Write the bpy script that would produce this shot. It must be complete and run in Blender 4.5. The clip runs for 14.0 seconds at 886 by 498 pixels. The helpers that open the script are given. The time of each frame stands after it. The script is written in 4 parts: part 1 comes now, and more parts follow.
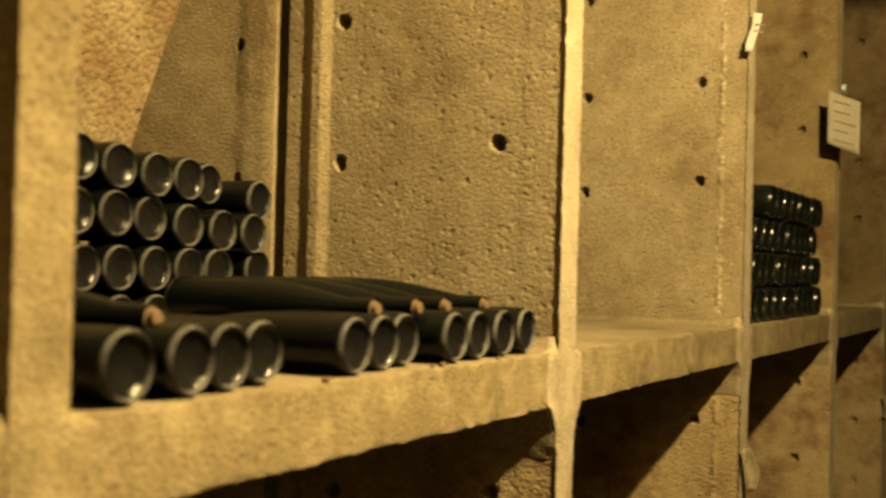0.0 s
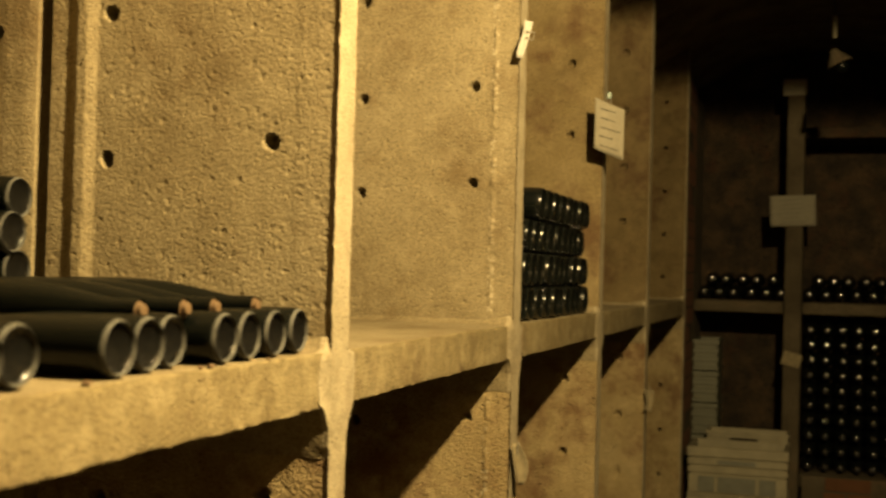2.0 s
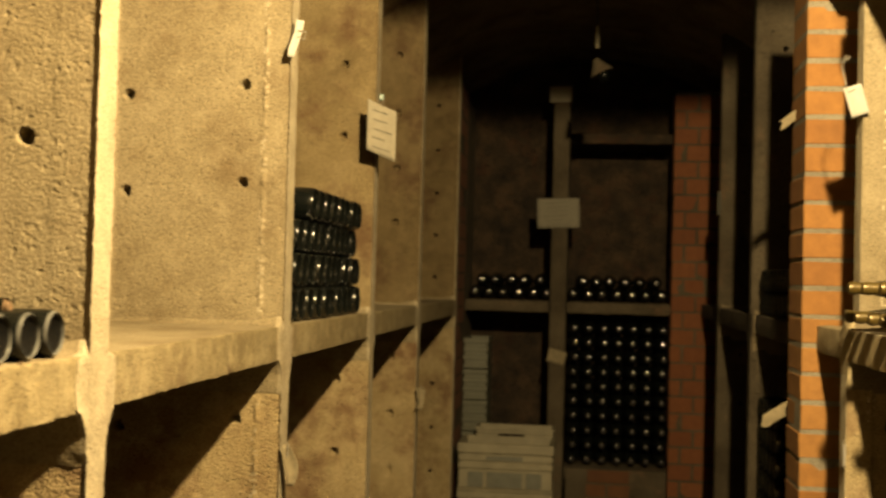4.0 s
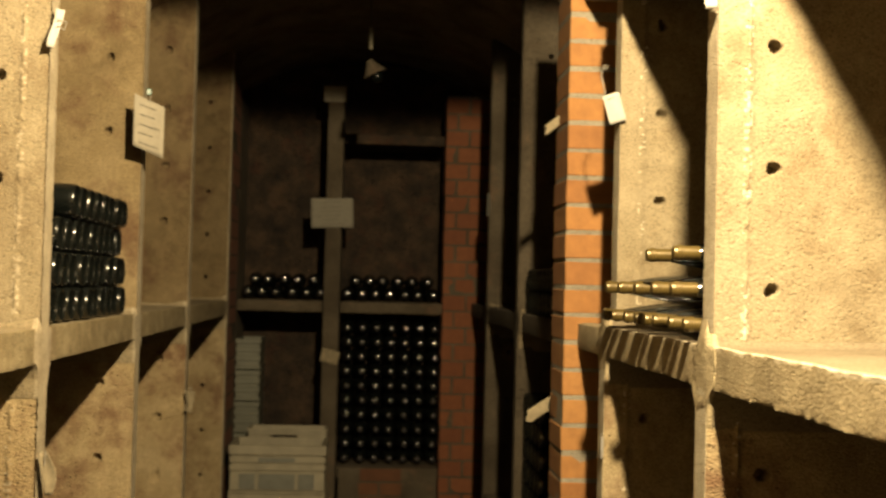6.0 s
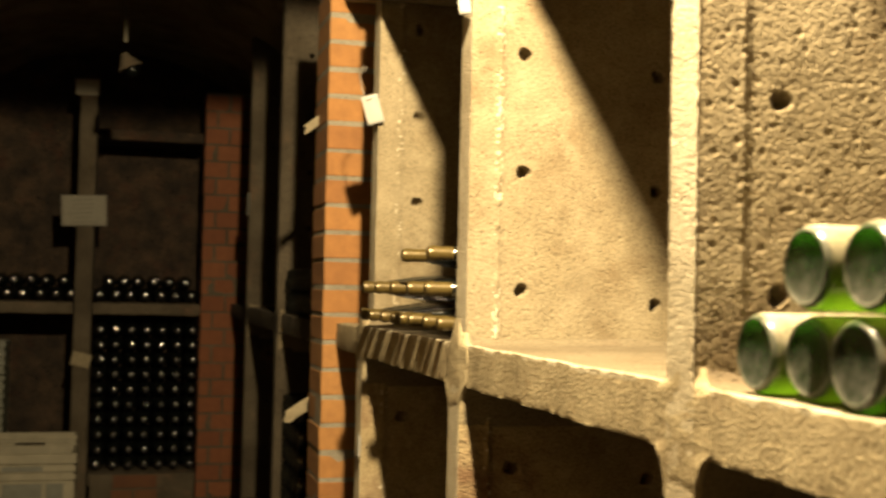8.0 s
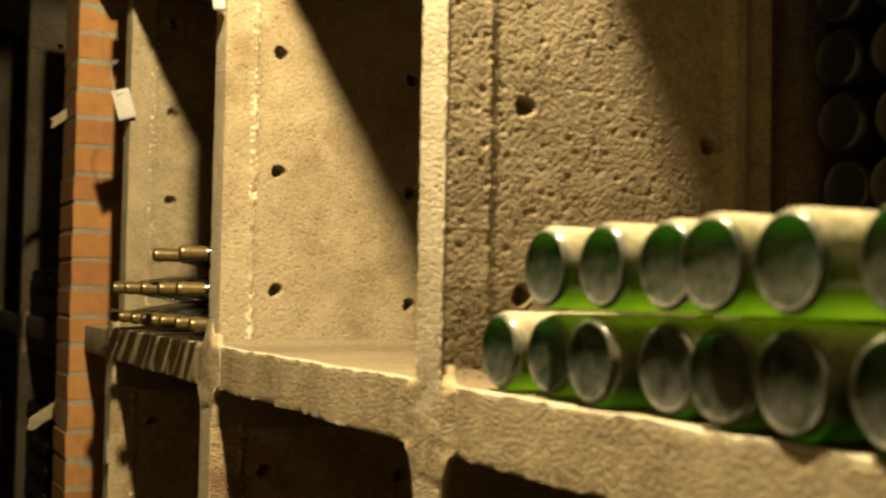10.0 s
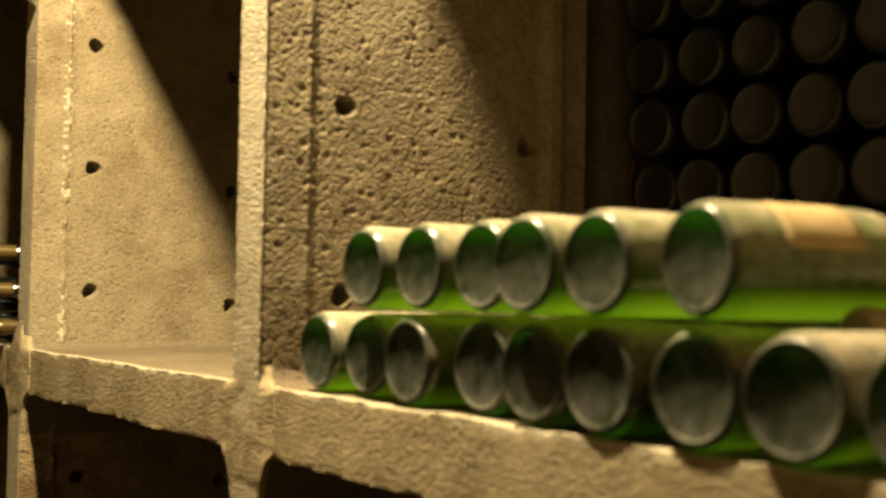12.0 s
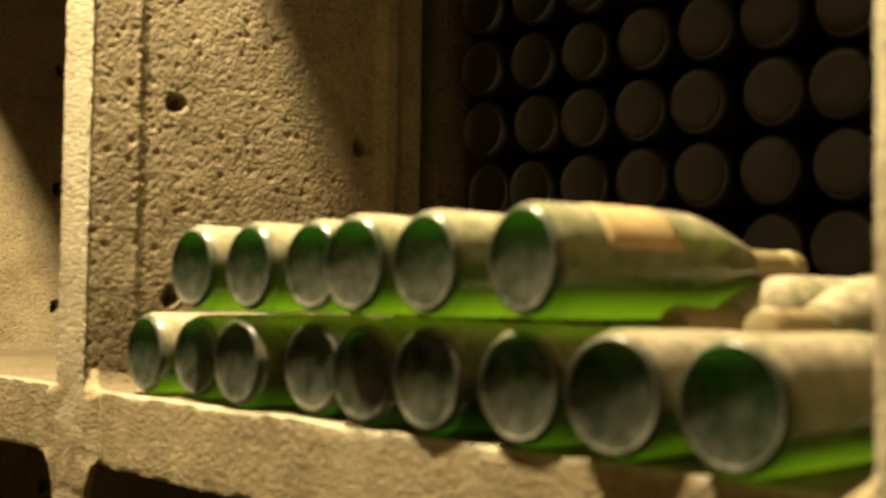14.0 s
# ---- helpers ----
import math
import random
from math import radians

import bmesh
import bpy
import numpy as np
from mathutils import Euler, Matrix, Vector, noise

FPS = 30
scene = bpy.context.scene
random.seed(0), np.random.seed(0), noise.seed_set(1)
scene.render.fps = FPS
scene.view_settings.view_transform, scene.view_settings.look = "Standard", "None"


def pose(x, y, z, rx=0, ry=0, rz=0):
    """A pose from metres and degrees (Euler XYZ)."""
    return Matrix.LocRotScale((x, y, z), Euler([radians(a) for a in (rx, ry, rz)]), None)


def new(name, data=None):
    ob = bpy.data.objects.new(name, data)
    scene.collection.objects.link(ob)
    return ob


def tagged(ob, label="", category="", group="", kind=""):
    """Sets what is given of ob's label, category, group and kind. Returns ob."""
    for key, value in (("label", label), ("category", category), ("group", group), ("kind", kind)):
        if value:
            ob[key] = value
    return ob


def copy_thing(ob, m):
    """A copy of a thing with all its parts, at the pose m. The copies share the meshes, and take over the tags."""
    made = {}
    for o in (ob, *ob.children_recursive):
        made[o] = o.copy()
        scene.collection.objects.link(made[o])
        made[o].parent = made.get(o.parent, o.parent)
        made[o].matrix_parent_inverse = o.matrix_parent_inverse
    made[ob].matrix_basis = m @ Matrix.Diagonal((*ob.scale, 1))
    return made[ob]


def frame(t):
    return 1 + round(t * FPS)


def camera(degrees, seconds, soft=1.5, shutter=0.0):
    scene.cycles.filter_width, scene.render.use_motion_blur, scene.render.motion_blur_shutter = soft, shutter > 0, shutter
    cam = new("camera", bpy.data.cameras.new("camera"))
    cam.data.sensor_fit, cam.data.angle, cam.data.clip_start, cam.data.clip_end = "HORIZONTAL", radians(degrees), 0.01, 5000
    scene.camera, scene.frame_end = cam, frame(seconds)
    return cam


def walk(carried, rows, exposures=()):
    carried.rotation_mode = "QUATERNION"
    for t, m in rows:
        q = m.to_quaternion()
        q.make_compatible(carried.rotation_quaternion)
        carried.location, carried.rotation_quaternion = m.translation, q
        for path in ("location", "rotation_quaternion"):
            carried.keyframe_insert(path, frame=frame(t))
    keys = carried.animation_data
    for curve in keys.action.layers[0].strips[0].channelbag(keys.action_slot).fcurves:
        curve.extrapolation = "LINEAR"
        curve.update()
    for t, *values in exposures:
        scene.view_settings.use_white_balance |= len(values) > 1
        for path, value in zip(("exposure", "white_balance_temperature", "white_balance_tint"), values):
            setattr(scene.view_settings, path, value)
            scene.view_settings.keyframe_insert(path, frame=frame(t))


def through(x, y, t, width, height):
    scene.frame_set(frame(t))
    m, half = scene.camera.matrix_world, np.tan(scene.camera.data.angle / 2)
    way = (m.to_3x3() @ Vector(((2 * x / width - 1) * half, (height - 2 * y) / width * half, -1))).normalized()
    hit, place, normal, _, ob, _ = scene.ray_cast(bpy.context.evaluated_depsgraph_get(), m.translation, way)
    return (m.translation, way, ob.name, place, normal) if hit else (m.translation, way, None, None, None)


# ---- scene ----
# ---- camera and its way: a pan on a tripod that leans a little ----
cam = camera(40.95, 14.0, soft=2.4, shutter=0.55)
cam.data.dof.use_dof = True
cam.data.dof.focus_distance = 2.7
cam.data.dof.aperture_fstop = 4.8
walk(cam, [
    (0.0, pose(-0.0331, 0.0622, 1.4196, 90.791, -1.468, 28.046)),
    (0.5, pose(-0.0298, 0.0639, 1.4197, 90.870, -1.484, 24.975)),
    (1.0, pose(-0.0270, 0.0651, 1.4198, 90.933, -1.494, 22.541)),
    (1.5, pose(-0.0244, 0.0662, 1.4198, 90.994, -1.501, 20.239)),
    (2.0, pose(-0.0212, 0.0673, 1.4199, 91.065, -1.505, 17.510)),
    (2.5, pose(-0.0183, 0.0681, 1.4200, 91.131, -1.507, 15.026)),
    (3.0, pose(-0.0150, 0.0689, 1.4201, 91.202, -1.505, 12.287)),
    (5.3, pose(0.0006, 0.0705, 1.4205, 91.533, -1.452, -0.489)),
    (5.5, pose(0.0020, 0.0705, 1.4205, 91.562, -1.443, -1.605)),
    (6.0, pose(0.0050, 0.0703, 1.4206, 91.624, -1.423, -4.078)),
    (6.5, pose(0.0075, 0.0701, 1.4207, 91.674, -1.405, -6.123)),
    (7.0, pose(0.0105, 0.0697, 1.4207, 91.734, -1.380, -8.611)),
    (7.5, pose(0.0142, 0.0691, 1.4208, 91.806, -1.346, -11.606)),
    (8.0, pose(0.0188, 0.0680, 1.4209, 91.895, -1.298, -15.478)),
    (8.5, pose(0.0225, 0.0668, 1.4210, 91.965, -1.254, -18.626)),
    (9.0, pose(0.0259, 0.0656, 1.4211, 92.029, -1.209, -21.601)),
    (11.5, pose(0.0388, 0.0589, 1.4214, 92.257, -0.999, -33.391)),
    (12.0, pose(0.0407, 0.0576, 1.4214, 92.289, -0.962, -35.243)),
    (12.5, pose(0.0424, 0.0563, 1.4215, 92.318, -0.926, -37.020)),
    (13.0, pose(0.0443, 0.0549, 1.4215, 92.348, -0.886, -38.908)),
    (13.5, pose(0.0464, 0.0531, 1.4215, 92.382, -0.838, -41.151)),
    (14.0, pose(0.0480, 0.0517, 1.4216, 92.407, -0.799, -42.896)),
], exposures=[
    (0.0, -0.2, 7200, 11), (3.2, 0.05, 7100, 13), (5.3, 0.47, 5800, 20), (7.5, 0.38, 5800, 20), (9.0, 0.0, 5800, 16), (11.3, -0.60, 5900, 16), (12.5, -0.48, 5850, 15), (14.0, -0.30, 5800, 14),
])

# ---- world and lamp ----
world = bpy.data.worlds.new("cellar_air")
scene.world = world
world.use_nodes = True
world.node_tree.nodes["Background"].inputs[0].default_value = (0.5, 0.42, 0.3, 1)
world.node_tree.nodes["Background"].inputs[1].default_value = 0.001

# the lamp under the crown of the vault; its flat shade lets nothing up
bulb = bpy.data.lights.new("cellar_bulb", "SPOT")
bulb.energy = 860
bulb.color = (1.0, 0.76, 0.36)
bulb.shadow_soft_size = 0.038
bulb.spot_size, bulb.spot_blend = radians(177), 0.04
lamp = new("cellar_bulb", bulb)
lamp.matrix_world = pose(0.445, 1.23, 2.785)


# ---- materials ----
def shader(name):
    m = bpy.data.materials.new(name)
    m.use_nodes = True
    t = m.node_tree
    return m, t, t.nodes["Principled BSDF"]


def noise_tex(t, coords, scale, detail=4.0, rough=0.55):
    n = t.nodes.new("ShaderNodeTexNoise")
    n.inputs["Scale"].default_value = scale
    n.inputs["Detail"].default_value = detail
    n.inputs["Roughness"].default_value = rough
    t.links.new(coords, n.inputs["Vector"])
    return n.outputs["Fac"]


def ramp(t, fac, stops):
    n = t.nodes.new("ShaderNodeValToRGB")
    e = n.color_ramp.elements
    while len(e) < len(stops):
        e.new(0.5)
    for el, (p, c) in zip(e, stops):
        el.position = p
        el.color = (*c, 1) if len(c) == 3 else c
    t.links.new(fac, n.inputs["Fac"])
    return n.outputs["Color"]


def mix(t, fac, a, b, mode="MIX"):
    n = t.nodes.new("ShaderNodeMix")
    n.data_type = "RGBA"
    n.blend_type = mode
    for v, i in ((fac, 0), (a, 6), (b, 7)):
        if isinstance(v, (int, float)):
            n.inputs[i].default_value = v
        elif isinstance(v, tuple):
            n.inputs[i].default_value = (*v, 1)
        else:
            t.links.new(v, n.inputs[i])
    return n.outputs[2]


def bump(t, height, strength, distance, below=None):
    n = t.nodes.new("ShaderNodeBump")
    n.inputs["Strength"].default_value = strength
    n.inputs["Distance"].default_value = distance
    t.links.new(height, n.inputs["Height"])
    if below is not None:
        t.links.new(below, n.inputs["Normal"])
    return n.outputs["Normal"]


def place(t):
    return t.nodes.new("ShaderNodeNewGeometry").outputs["Position"]


def masonry(name, base, dark, light, grain=90.0, pits=0.006, rough=0.92, stain=(0.15, 0.085, 0.05), stain_amount=0.5, stain_from=0.56, pit_shade=0.25, cloud_size=3.1, blotch=0.0, drip=0.0):
    """Rough mineral surface: grain and pits in relief, clouds, brown stains."""
    m, t, b = shader(name)
    p = place(t)
    cloud = noise_tex(t, p, cloud_size, 5, 0.6)
    fine = noise_tex(t, p, grain * 1.7, 3, 0.6)
    c = ramp(t, cloud, [(0.3, dark), (0.52, base), (0.75, light)])
    c = mix(t, 0.55, c, ramp(t, fine, [(0.34, (0.36, 0.32, 0.26)), (0.52, (1, 1, 1)), (0.72, (1.25, 1.22, 1.16))]), "MULTIPLY")
    spots = noise_tex(t, p, 4.6, 7, 0.68)
    mask = ramp(t, spots, [(stain_from, (0, 0, 0)), (stain_from + 0.16, (stain_amount,) * 3)])
    c = mix(t, mask, c, stain)
    if blotch:
        # lime bloom and worn pale patches
        worn = ramp(t, noise_tex(t, p, 16.0, 6, 0.7), [(0.48, (0, 0, 0)), (0.66, (blotch,) * 3)])
        c = mix(t, worn, c, tuple(min(0.6, v * 1.35) for v in light))
        grime = ramp(t, noise_tex(t, p, 13.0, 7, 0.7), [(0.50, (0, 0, 0)), (0.72, (blotch,) * 3)])
        c = mix(t, grime, c, tuple(v * 0.62 for v in dark))
    if drip:
        # runs of spilt wine: narrow along the shelf, long downwards
        squash = t.nodes.new("ShaderNodeVectorMath")
        squash.operation = "MULTIPLY"
        t.links.new(p, squash.inputs[0])
        squash.inputs[1].default_value = (4.0, 17.0, 5.5)
        runs = ramp(t, noise_tex(t, squash.outputs[0], 1.0, 4, 0.6), [(0.645, (0, 0, 0)), (0.70, (drip,) * 3)])
        c = mix(t, runs, c, (0.075, 0.046, 0.026))
    v = t.nodes.new("ShaderNodeTexVoronoi")
    v.inputs["Scale"].default_value = grain * 0.72
    v.inputs["Randomness"].default_value = 1.0
    warp = t.nodes.new("ShaderNodeVectorMath")
    warp.operation = "MULTIPLY_ADD"
    nz = t.nodes.new("ShaderNodeTexNoise")
    nz.inputs["Scale"].default_value = grain * 1.3
    nz.inputs["Detail"].default_value = 3.0
    t.links.new(p, nz.inputs["Vector"])
    t.links.new(nz.outputs["Color"], warp.inputs[0])
    warp.inputs[1].default_value = (0.45 / grain,) * 3
    t.links.new(p, warp.inputs[2])
    t.links.new(warp.outputs[0], v.inputs["Vector"])
    # pits: scattered, some patches fuller than others
    patch = ramp(t, noise_tex(t, p, 9.0, 3, 0.6), [(0.38, (0.05,) * 3), (0.68, (0.34,) * 3)])
    lo = t.nodes.new("ShaderNodeMath")
    lo.operation = "DIVIDE"
    t.links.new(v.outputs["Distance"], lo.inputs[0])
    t.links.new(patch, lo.inputs[1])
    pit = ramp(t, lo.outputs[0], [(0.55, (0, 0, 0)), (1.0, (1, 1, 1))])
    # pits darkened in the colour as well, for the shade inside them
    c = mix(t, pit_shade, c, mix(t, pit, (0.42, 0.36, 0.28), (1, 1, 1)), "MULTIPLY")
    # round grains pressed together, with finer grit
    g = t.nodes.new("ShaderNodeTexVoronoi")
    g.inputs["Scale"].default_value = grain * 1.9
    t.links.new(p, g.inputs["Vector"])
    dome = ramp(t, g.outputs["Distance"], [(0.05, (1, 1, 1)), (0.35, (0.8,) * 3), (0.75, (0, 0, 0))])
    n0 = bump(t, noise_tex(t, p, grain * 0.16, 3, 0.5), 0.6, pits * 1.2)
    n1 = bump(t, dome, 0.8, 0.0003 + pits * 0.30, n0)
    n1 = bump(t, noise_tex(t, p, grain * 6.0, 2, 0.6), 0.45, pits * 0.16, n1)
    n2 = bump(t, pit, 0.9, pits * 0.9, n1)
    t.links.new(n2, b.inputs["Normal"])
    t.links.new(c, b.inputs["Base Color"])
    b.inputs["Roughness"].default_value = rough
    b.inputs["Specular IOR Level"].default_value = 0.2
    return m


M_CONCRETE = masonry("pumice_concrete", (0.1872, 0.1544, 0.0936), (0.1408, 0.1112, 0.064), (0.2184, 0.184, 0.1184), grain=105, pits=0.0014, pit_shade=0.2, stain=(0.088, 0.058, 0.027), stain_amount=0.6, stain_from=0.51, blotch=0.28)
M_LOWER = masonry("stained_concrete", (0.232, 0.180, 0.096), (0.168, 0.124, 0.062), (0.275, 0.222, 0.128), grain=105, pits=0.0040, stain=(0.0808, 0.0344, 0.0184), stain_amount=0.75, stain_from=0.49, blotch=0.3)
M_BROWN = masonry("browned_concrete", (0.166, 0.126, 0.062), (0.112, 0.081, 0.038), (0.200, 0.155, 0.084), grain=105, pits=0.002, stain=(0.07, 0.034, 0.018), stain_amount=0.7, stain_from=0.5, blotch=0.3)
# darker copy of the browned concrete: shade on the last uprights in colour
M_BROWN_DIM = masonry("dim_stained_concrete", (0.112, 0.083, 0.041), (0.075, 0.054, 0.025), (0.140, 0.106, 0.056), grain=105, pits=0.002, stain=(0.05, 0.024, 0.013), stain_amount=0.7, stain_from=0.5, blotch=0.3)
# darker copy of the concrete: the cellar's dim rear is put into its colour
M_DIMMED = masonry("dimmed_concrete", (0.0624, 0.0512, 0.0344), (0.036, 0.0288, 0.0192), (0.0896, 0.0744, 0.0528), grain=85, pits=0.0055)
M_PLASTER = masonry("stained_vault_plaster", (0.205, 0.162, 0.090), (0.120, 0.086, 0.044), (0.275, 0.225, 0.135), grain=40, pits=0.008, cloud_size=5.0, stain=(0.136, 0.06375, 0.0255), stain_from=0.5)
# aisle faces: paler cement, part of their brightness under the lamp put into it
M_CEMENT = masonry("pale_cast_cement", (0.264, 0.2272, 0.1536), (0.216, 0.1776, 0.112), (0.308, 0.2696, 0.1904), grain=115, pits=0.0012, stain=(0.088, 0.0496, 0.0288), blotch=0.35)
# lighter copy for the right rack: makes up in colour for the grazing lamp
M_LIGHTENED = masonry("lightened_cast_cement", (0.345, 0.305, 0.215), (0.285, 0.242, 0.160), (0.400, 0.360, 0.265), grain=125, pits=0.0014, stain=(0.16, 0.11, 0.065), stain_amount=0.3, blotch=0.3)
# right shelf tops: darkened in colour against bleaching by the lamp overhead
M_SHELF_TOP = masonry("darkened_shelf_top", (0.132, 0.1072, 0.068), (0.096, 0.076, 0.0448), (0.16, 0.1344, 0.088), grain=105, pits=0.0016, stain=(0.064, 0.036, 0.0208))
M_SHELF = masonry("cast_shelf_concrete", (0.176, 0.141, 0.076), (0.127, 0.098, 0.050), (0.212, 0.176, 0.103), grain=125, pits=0.0022, stain=(0.0748, 0.0408, 0.02312), blotch=0.55, drip=0.8)
M_SHELF_PALE = masonry("pale_shelf_concrete", (0.262, 0.216, 0.128), (0.200, 0.160, 0.090), (0.305, 0.258, 0.160), grain=125, pits=0.0022, stain=(0.09, 0.052, 0.028), stain_amount=0.4, blotch=0.4, drip=0.75)
# mottled end wall, toned down further to put in the far end's dimness
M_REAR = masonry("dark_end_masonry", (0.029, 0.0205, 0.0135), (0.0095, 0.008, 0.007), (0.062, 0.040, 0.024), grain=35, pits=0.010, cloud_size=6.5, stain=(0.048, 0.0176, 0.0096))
# floor is never in view; near black to cut light bounced into lower bays
M_FLOOR = masonry("cellar_floor", (0.0256, 0.0216, 0.0176), (0.016, 0.0136, 0.0112), (0.036, 0.0296, 0.024), grain=60)
M_MORTAR = masonry("mortar", (0.2, 0.1808, 0.1376), (0.1496, 0.1312, 0.1), (0.2312, 0.212, 0.1624), grain=120, pits=0.003)


def clay(name, wash):
    m, t, b = shader(name)
    p = place(t)
    rnd = t.nodes.new("ShaderNodeObjectInfo").outputs["Random"]
    tone = ramp(t, rnd, [(0.0, (0.55, 0.240, 0.055)), (0.5, (0.65, 0.300, 0.068)), (1.0, (0.69, 0.335, 0.085))])
    c = mix(t, 0.6, tone, ramp(t, noise_tex(t, p, 22, 6, 0.65), [(0.3, (0.6, 0.55, 0.5)), (0.7, (1.1, 1.1, 1.1))]), "MULTIPLY")
    c = mix(t, 1.0, c, wash, "MULTIPLY")
    t.links.new(c, b.inputs["Base Color"])
    t.links.new(bump(t, noise_tex(t, p, 160, 4, 0.6), 0.5, 0.003), b.inputs["Normal"])
    b.inputs["Roughness"].default_value = 0.85
    return m


M_BRICK = clay("fired_brick", (0.384, 0.384, 0.384))
# darker copies of the brick; the far end's dimness is in the colour
M_BRICK_FAINT = clay("faint_brick", (0.125, 0.10, 0.10))
M_BRICK_DIM = clay("dim_brick", (0.192, 0.132, 0.136))


def glass(name, tint, through_tint, through, dust, dust_colour, rough=0.14, side=0.3, uneven=0.0012, low=0.3, gloss=0.6):
    """Old bottle glass: dark gloss, some light passing, dust lying thickest on what faces up."""
    m, t, b = shader(name)
    p = place(t)
    b.inputs["Base Color"].default_value = (*tint, 1)
    b.inputs["Roughness"].default_value = rough
    b.inputs["IOR"].default_value = 1.5
    b.inputs["Specular IOR Level"].default_value = gloss
    t.links.new(bump(t, noise_tex(t, p, 140, 3, 0.6), 0.35, uneven), b.inputs["Normal"])
    tr = t.nodes.new("ShaderNodeBsdfTranslucent")
    tr.inputs["Color"].default_value = (*through_tint, 1)
    s1 = t.nodes.new("ShaderNodeMixShader")
    t.links.new(b.outputs[0], s1.inputs[1])
    t.links.new(tr.outputs[0], s1.inputs[2])
    d = t.nodes.new("ShaderNodeBsdfDiffuse")
    t.links.new(mix(t, ramp(t, noise_tex(t, p, 60, 6, 0.7), [(0.3, (0, 0, 0)), (0.7, (1, 1, 1))]), tuple(v * 0.55 for v in dust_colour), dust_colour), d.inputs["Color"])
    sep = t.nodes.new("ShaderNodeSeparateXYZ")
    t.links.new(t.nodes.new("ShaderNodeNewGeometry").outputs["Normal"], sep.inputs[0])
    half = t.nodes.new("ShaderNodeMath")
    half.operation = "MULTIPLY_ADD"
    half.inputs[1].default_value = half.inputs[2].default_value = 0.5
    t.links.new(sep.outputs["Z"], half.inputs[0])
    # more light is let through on down-facing glass, for a glow underneath
    t.links.new(ramp(t, half.outputs[0], [(low, (through,) * 3), (low + 0.13, (through * 0.2,) * 3)]), s1.inputs[0])
    up = ramp(t, half.outputs[0], [(low, (side * 0.1,) * 3), (low + 0.12, (side,) * 3), (0.72, (0.35 + side * 0.65,) * 3), (0.95, (1,) * 3)])
    blot = ramp(t, noise_tex(t, p, 38, 6, 0.65), [(0.32, (0.45,) * 3), (0.62, (1,) * 3)])
    fac = mix(t, 1.0, mix(t, 1.0, up, blot, "MULTIPLY"), (dust,) * 3, "MULTIPLY")
    s2 = t.nodes.new("ShaderNodeMixShader")
    t.links.new(fac, s2.inputs[0])
    t.links.new(s1.outputs[0], s2.inputs[1])
    t.links.new(d.outputs[0], s2.inputs[2])
    t.links.new(s2.outputs[0], t.nodes["Material Output"].inputs["Surface"])
    return m


def thin_glass(name, tint, clear, scatter, dust_colour, dust, low, high, rough=0.18, least=0.1, underglow=0.0, thin=0.12):
    """Thin green bottle glass: part of the light goes straight through, part is scattered on; dust lies on what faces up."""
    m, t, b = shader(name)
    p = place(t)
    b.inputs["Base Color"].default_value = (0.004, 0.010, 0.004, 1)
    b.inputs["Roughness"].default_value = rough
    b.inputs["Specular IOR Level"].default_value = 0.45
    t.links.new(bump(t, noise_tex(t, p, 90, 4, 0.6), 0.35, 0.0015), b.inputs["Normal"])
    tp = t.nodes.new("ShaderNodeBsdfTransparent")
    tp.inputs["Color"].default_value = (*tint, 1)
    tr = t.nodes.new("ShaderNodeBsdfTranslucent")
    tr.inputs["Color"].default_value = (*tint, 1)
    d = t.nodes.new("ShaderNodeBsdfDiffuse")
    t.links.new(mix(t, ramp(t, noise_tex(t, p, 75, 6, 0.7), [(0.3, (0, 0, 0)), (0.7, (1, 1, 1))]), tuple(v * 0.5 for v in dust_colour), dust_colour), d.inputs["Color"])

    def blend(fac, one, two):
        n = t.nodes.new("ShaderNodeMixShader")
        if isinstance(fac, float):
            n.inputs[0].default_value = fac
        else:
            t.links.new(fac, n.inputs[0])
        t.links.new(one.outputs[0], n.inputs[1])
        t.links.new(two.outputs[0], n.inputs[2])
        return n
    sep = t.nodes.new("ShaderNodeSeparateXYZ")
    t.links.new(t.nodes.new("ShaderNodeNewGeometry").outputs["Normal"], sep.inputs[0])
    half = t.nodes.new("ShaderNodeMath")
    half.operation = "MULTIPLY_ADD"
    half.inputs[1].default_value = half.inputs[2].default_value = 0.5
    t.links.new(sep.outputs["Z"], half.inputs[0])
    # stronger scatter on the underside, to paint in the glow of focused light
    wall = blend(ramp(t, half.outputs[0], [(0.06, (scatter + underglow,) * 3), (0.27, (scatter,) * 3)]) if underglow else scatter, blend(clear, b, tp), tr)
    # broken by noise, so that the dust has no ruled edge
    loose = min(0.5, 2 * (high - low))
    wobble = t.nodes.new("ShaderNodeMath")
    wobble.operation = "MULTIPLY_ADD"
    wobble.inputs[1].default_value = loose
    t.links.new(noise_tex(t, p, 55, 5, 0.65), wobble.inputs[0])
    t.links.new(half.outputs[0], wobble.inputs[2])
    halved = t.nodes.new("ShaderNodeMath")
    halved.operation = "MULTIPLY"
    halved.inputs[1].default_value = 0.5
    t.links.new(wobble.outputs[0], halved.inputs[0])
    lie = ramp(t, halved.outputs[0], [((low + loose / 2) / 2, (least * dust,) * 3), ((high + loose / 2) / 2, (dust,) * 3)])
    blot = ramp(t, noise_tex(t, p, 30, 6, 0.7), [(0.36, (thin,) * 3), (0.62, (1,) * 3)])
    t.links.new(blend(mix(t, 1.0, lie, blot, "MULTIPLY"), wall, d).outputs[0], t.nodes["Material Output"].inputs["Surface"])
    return m


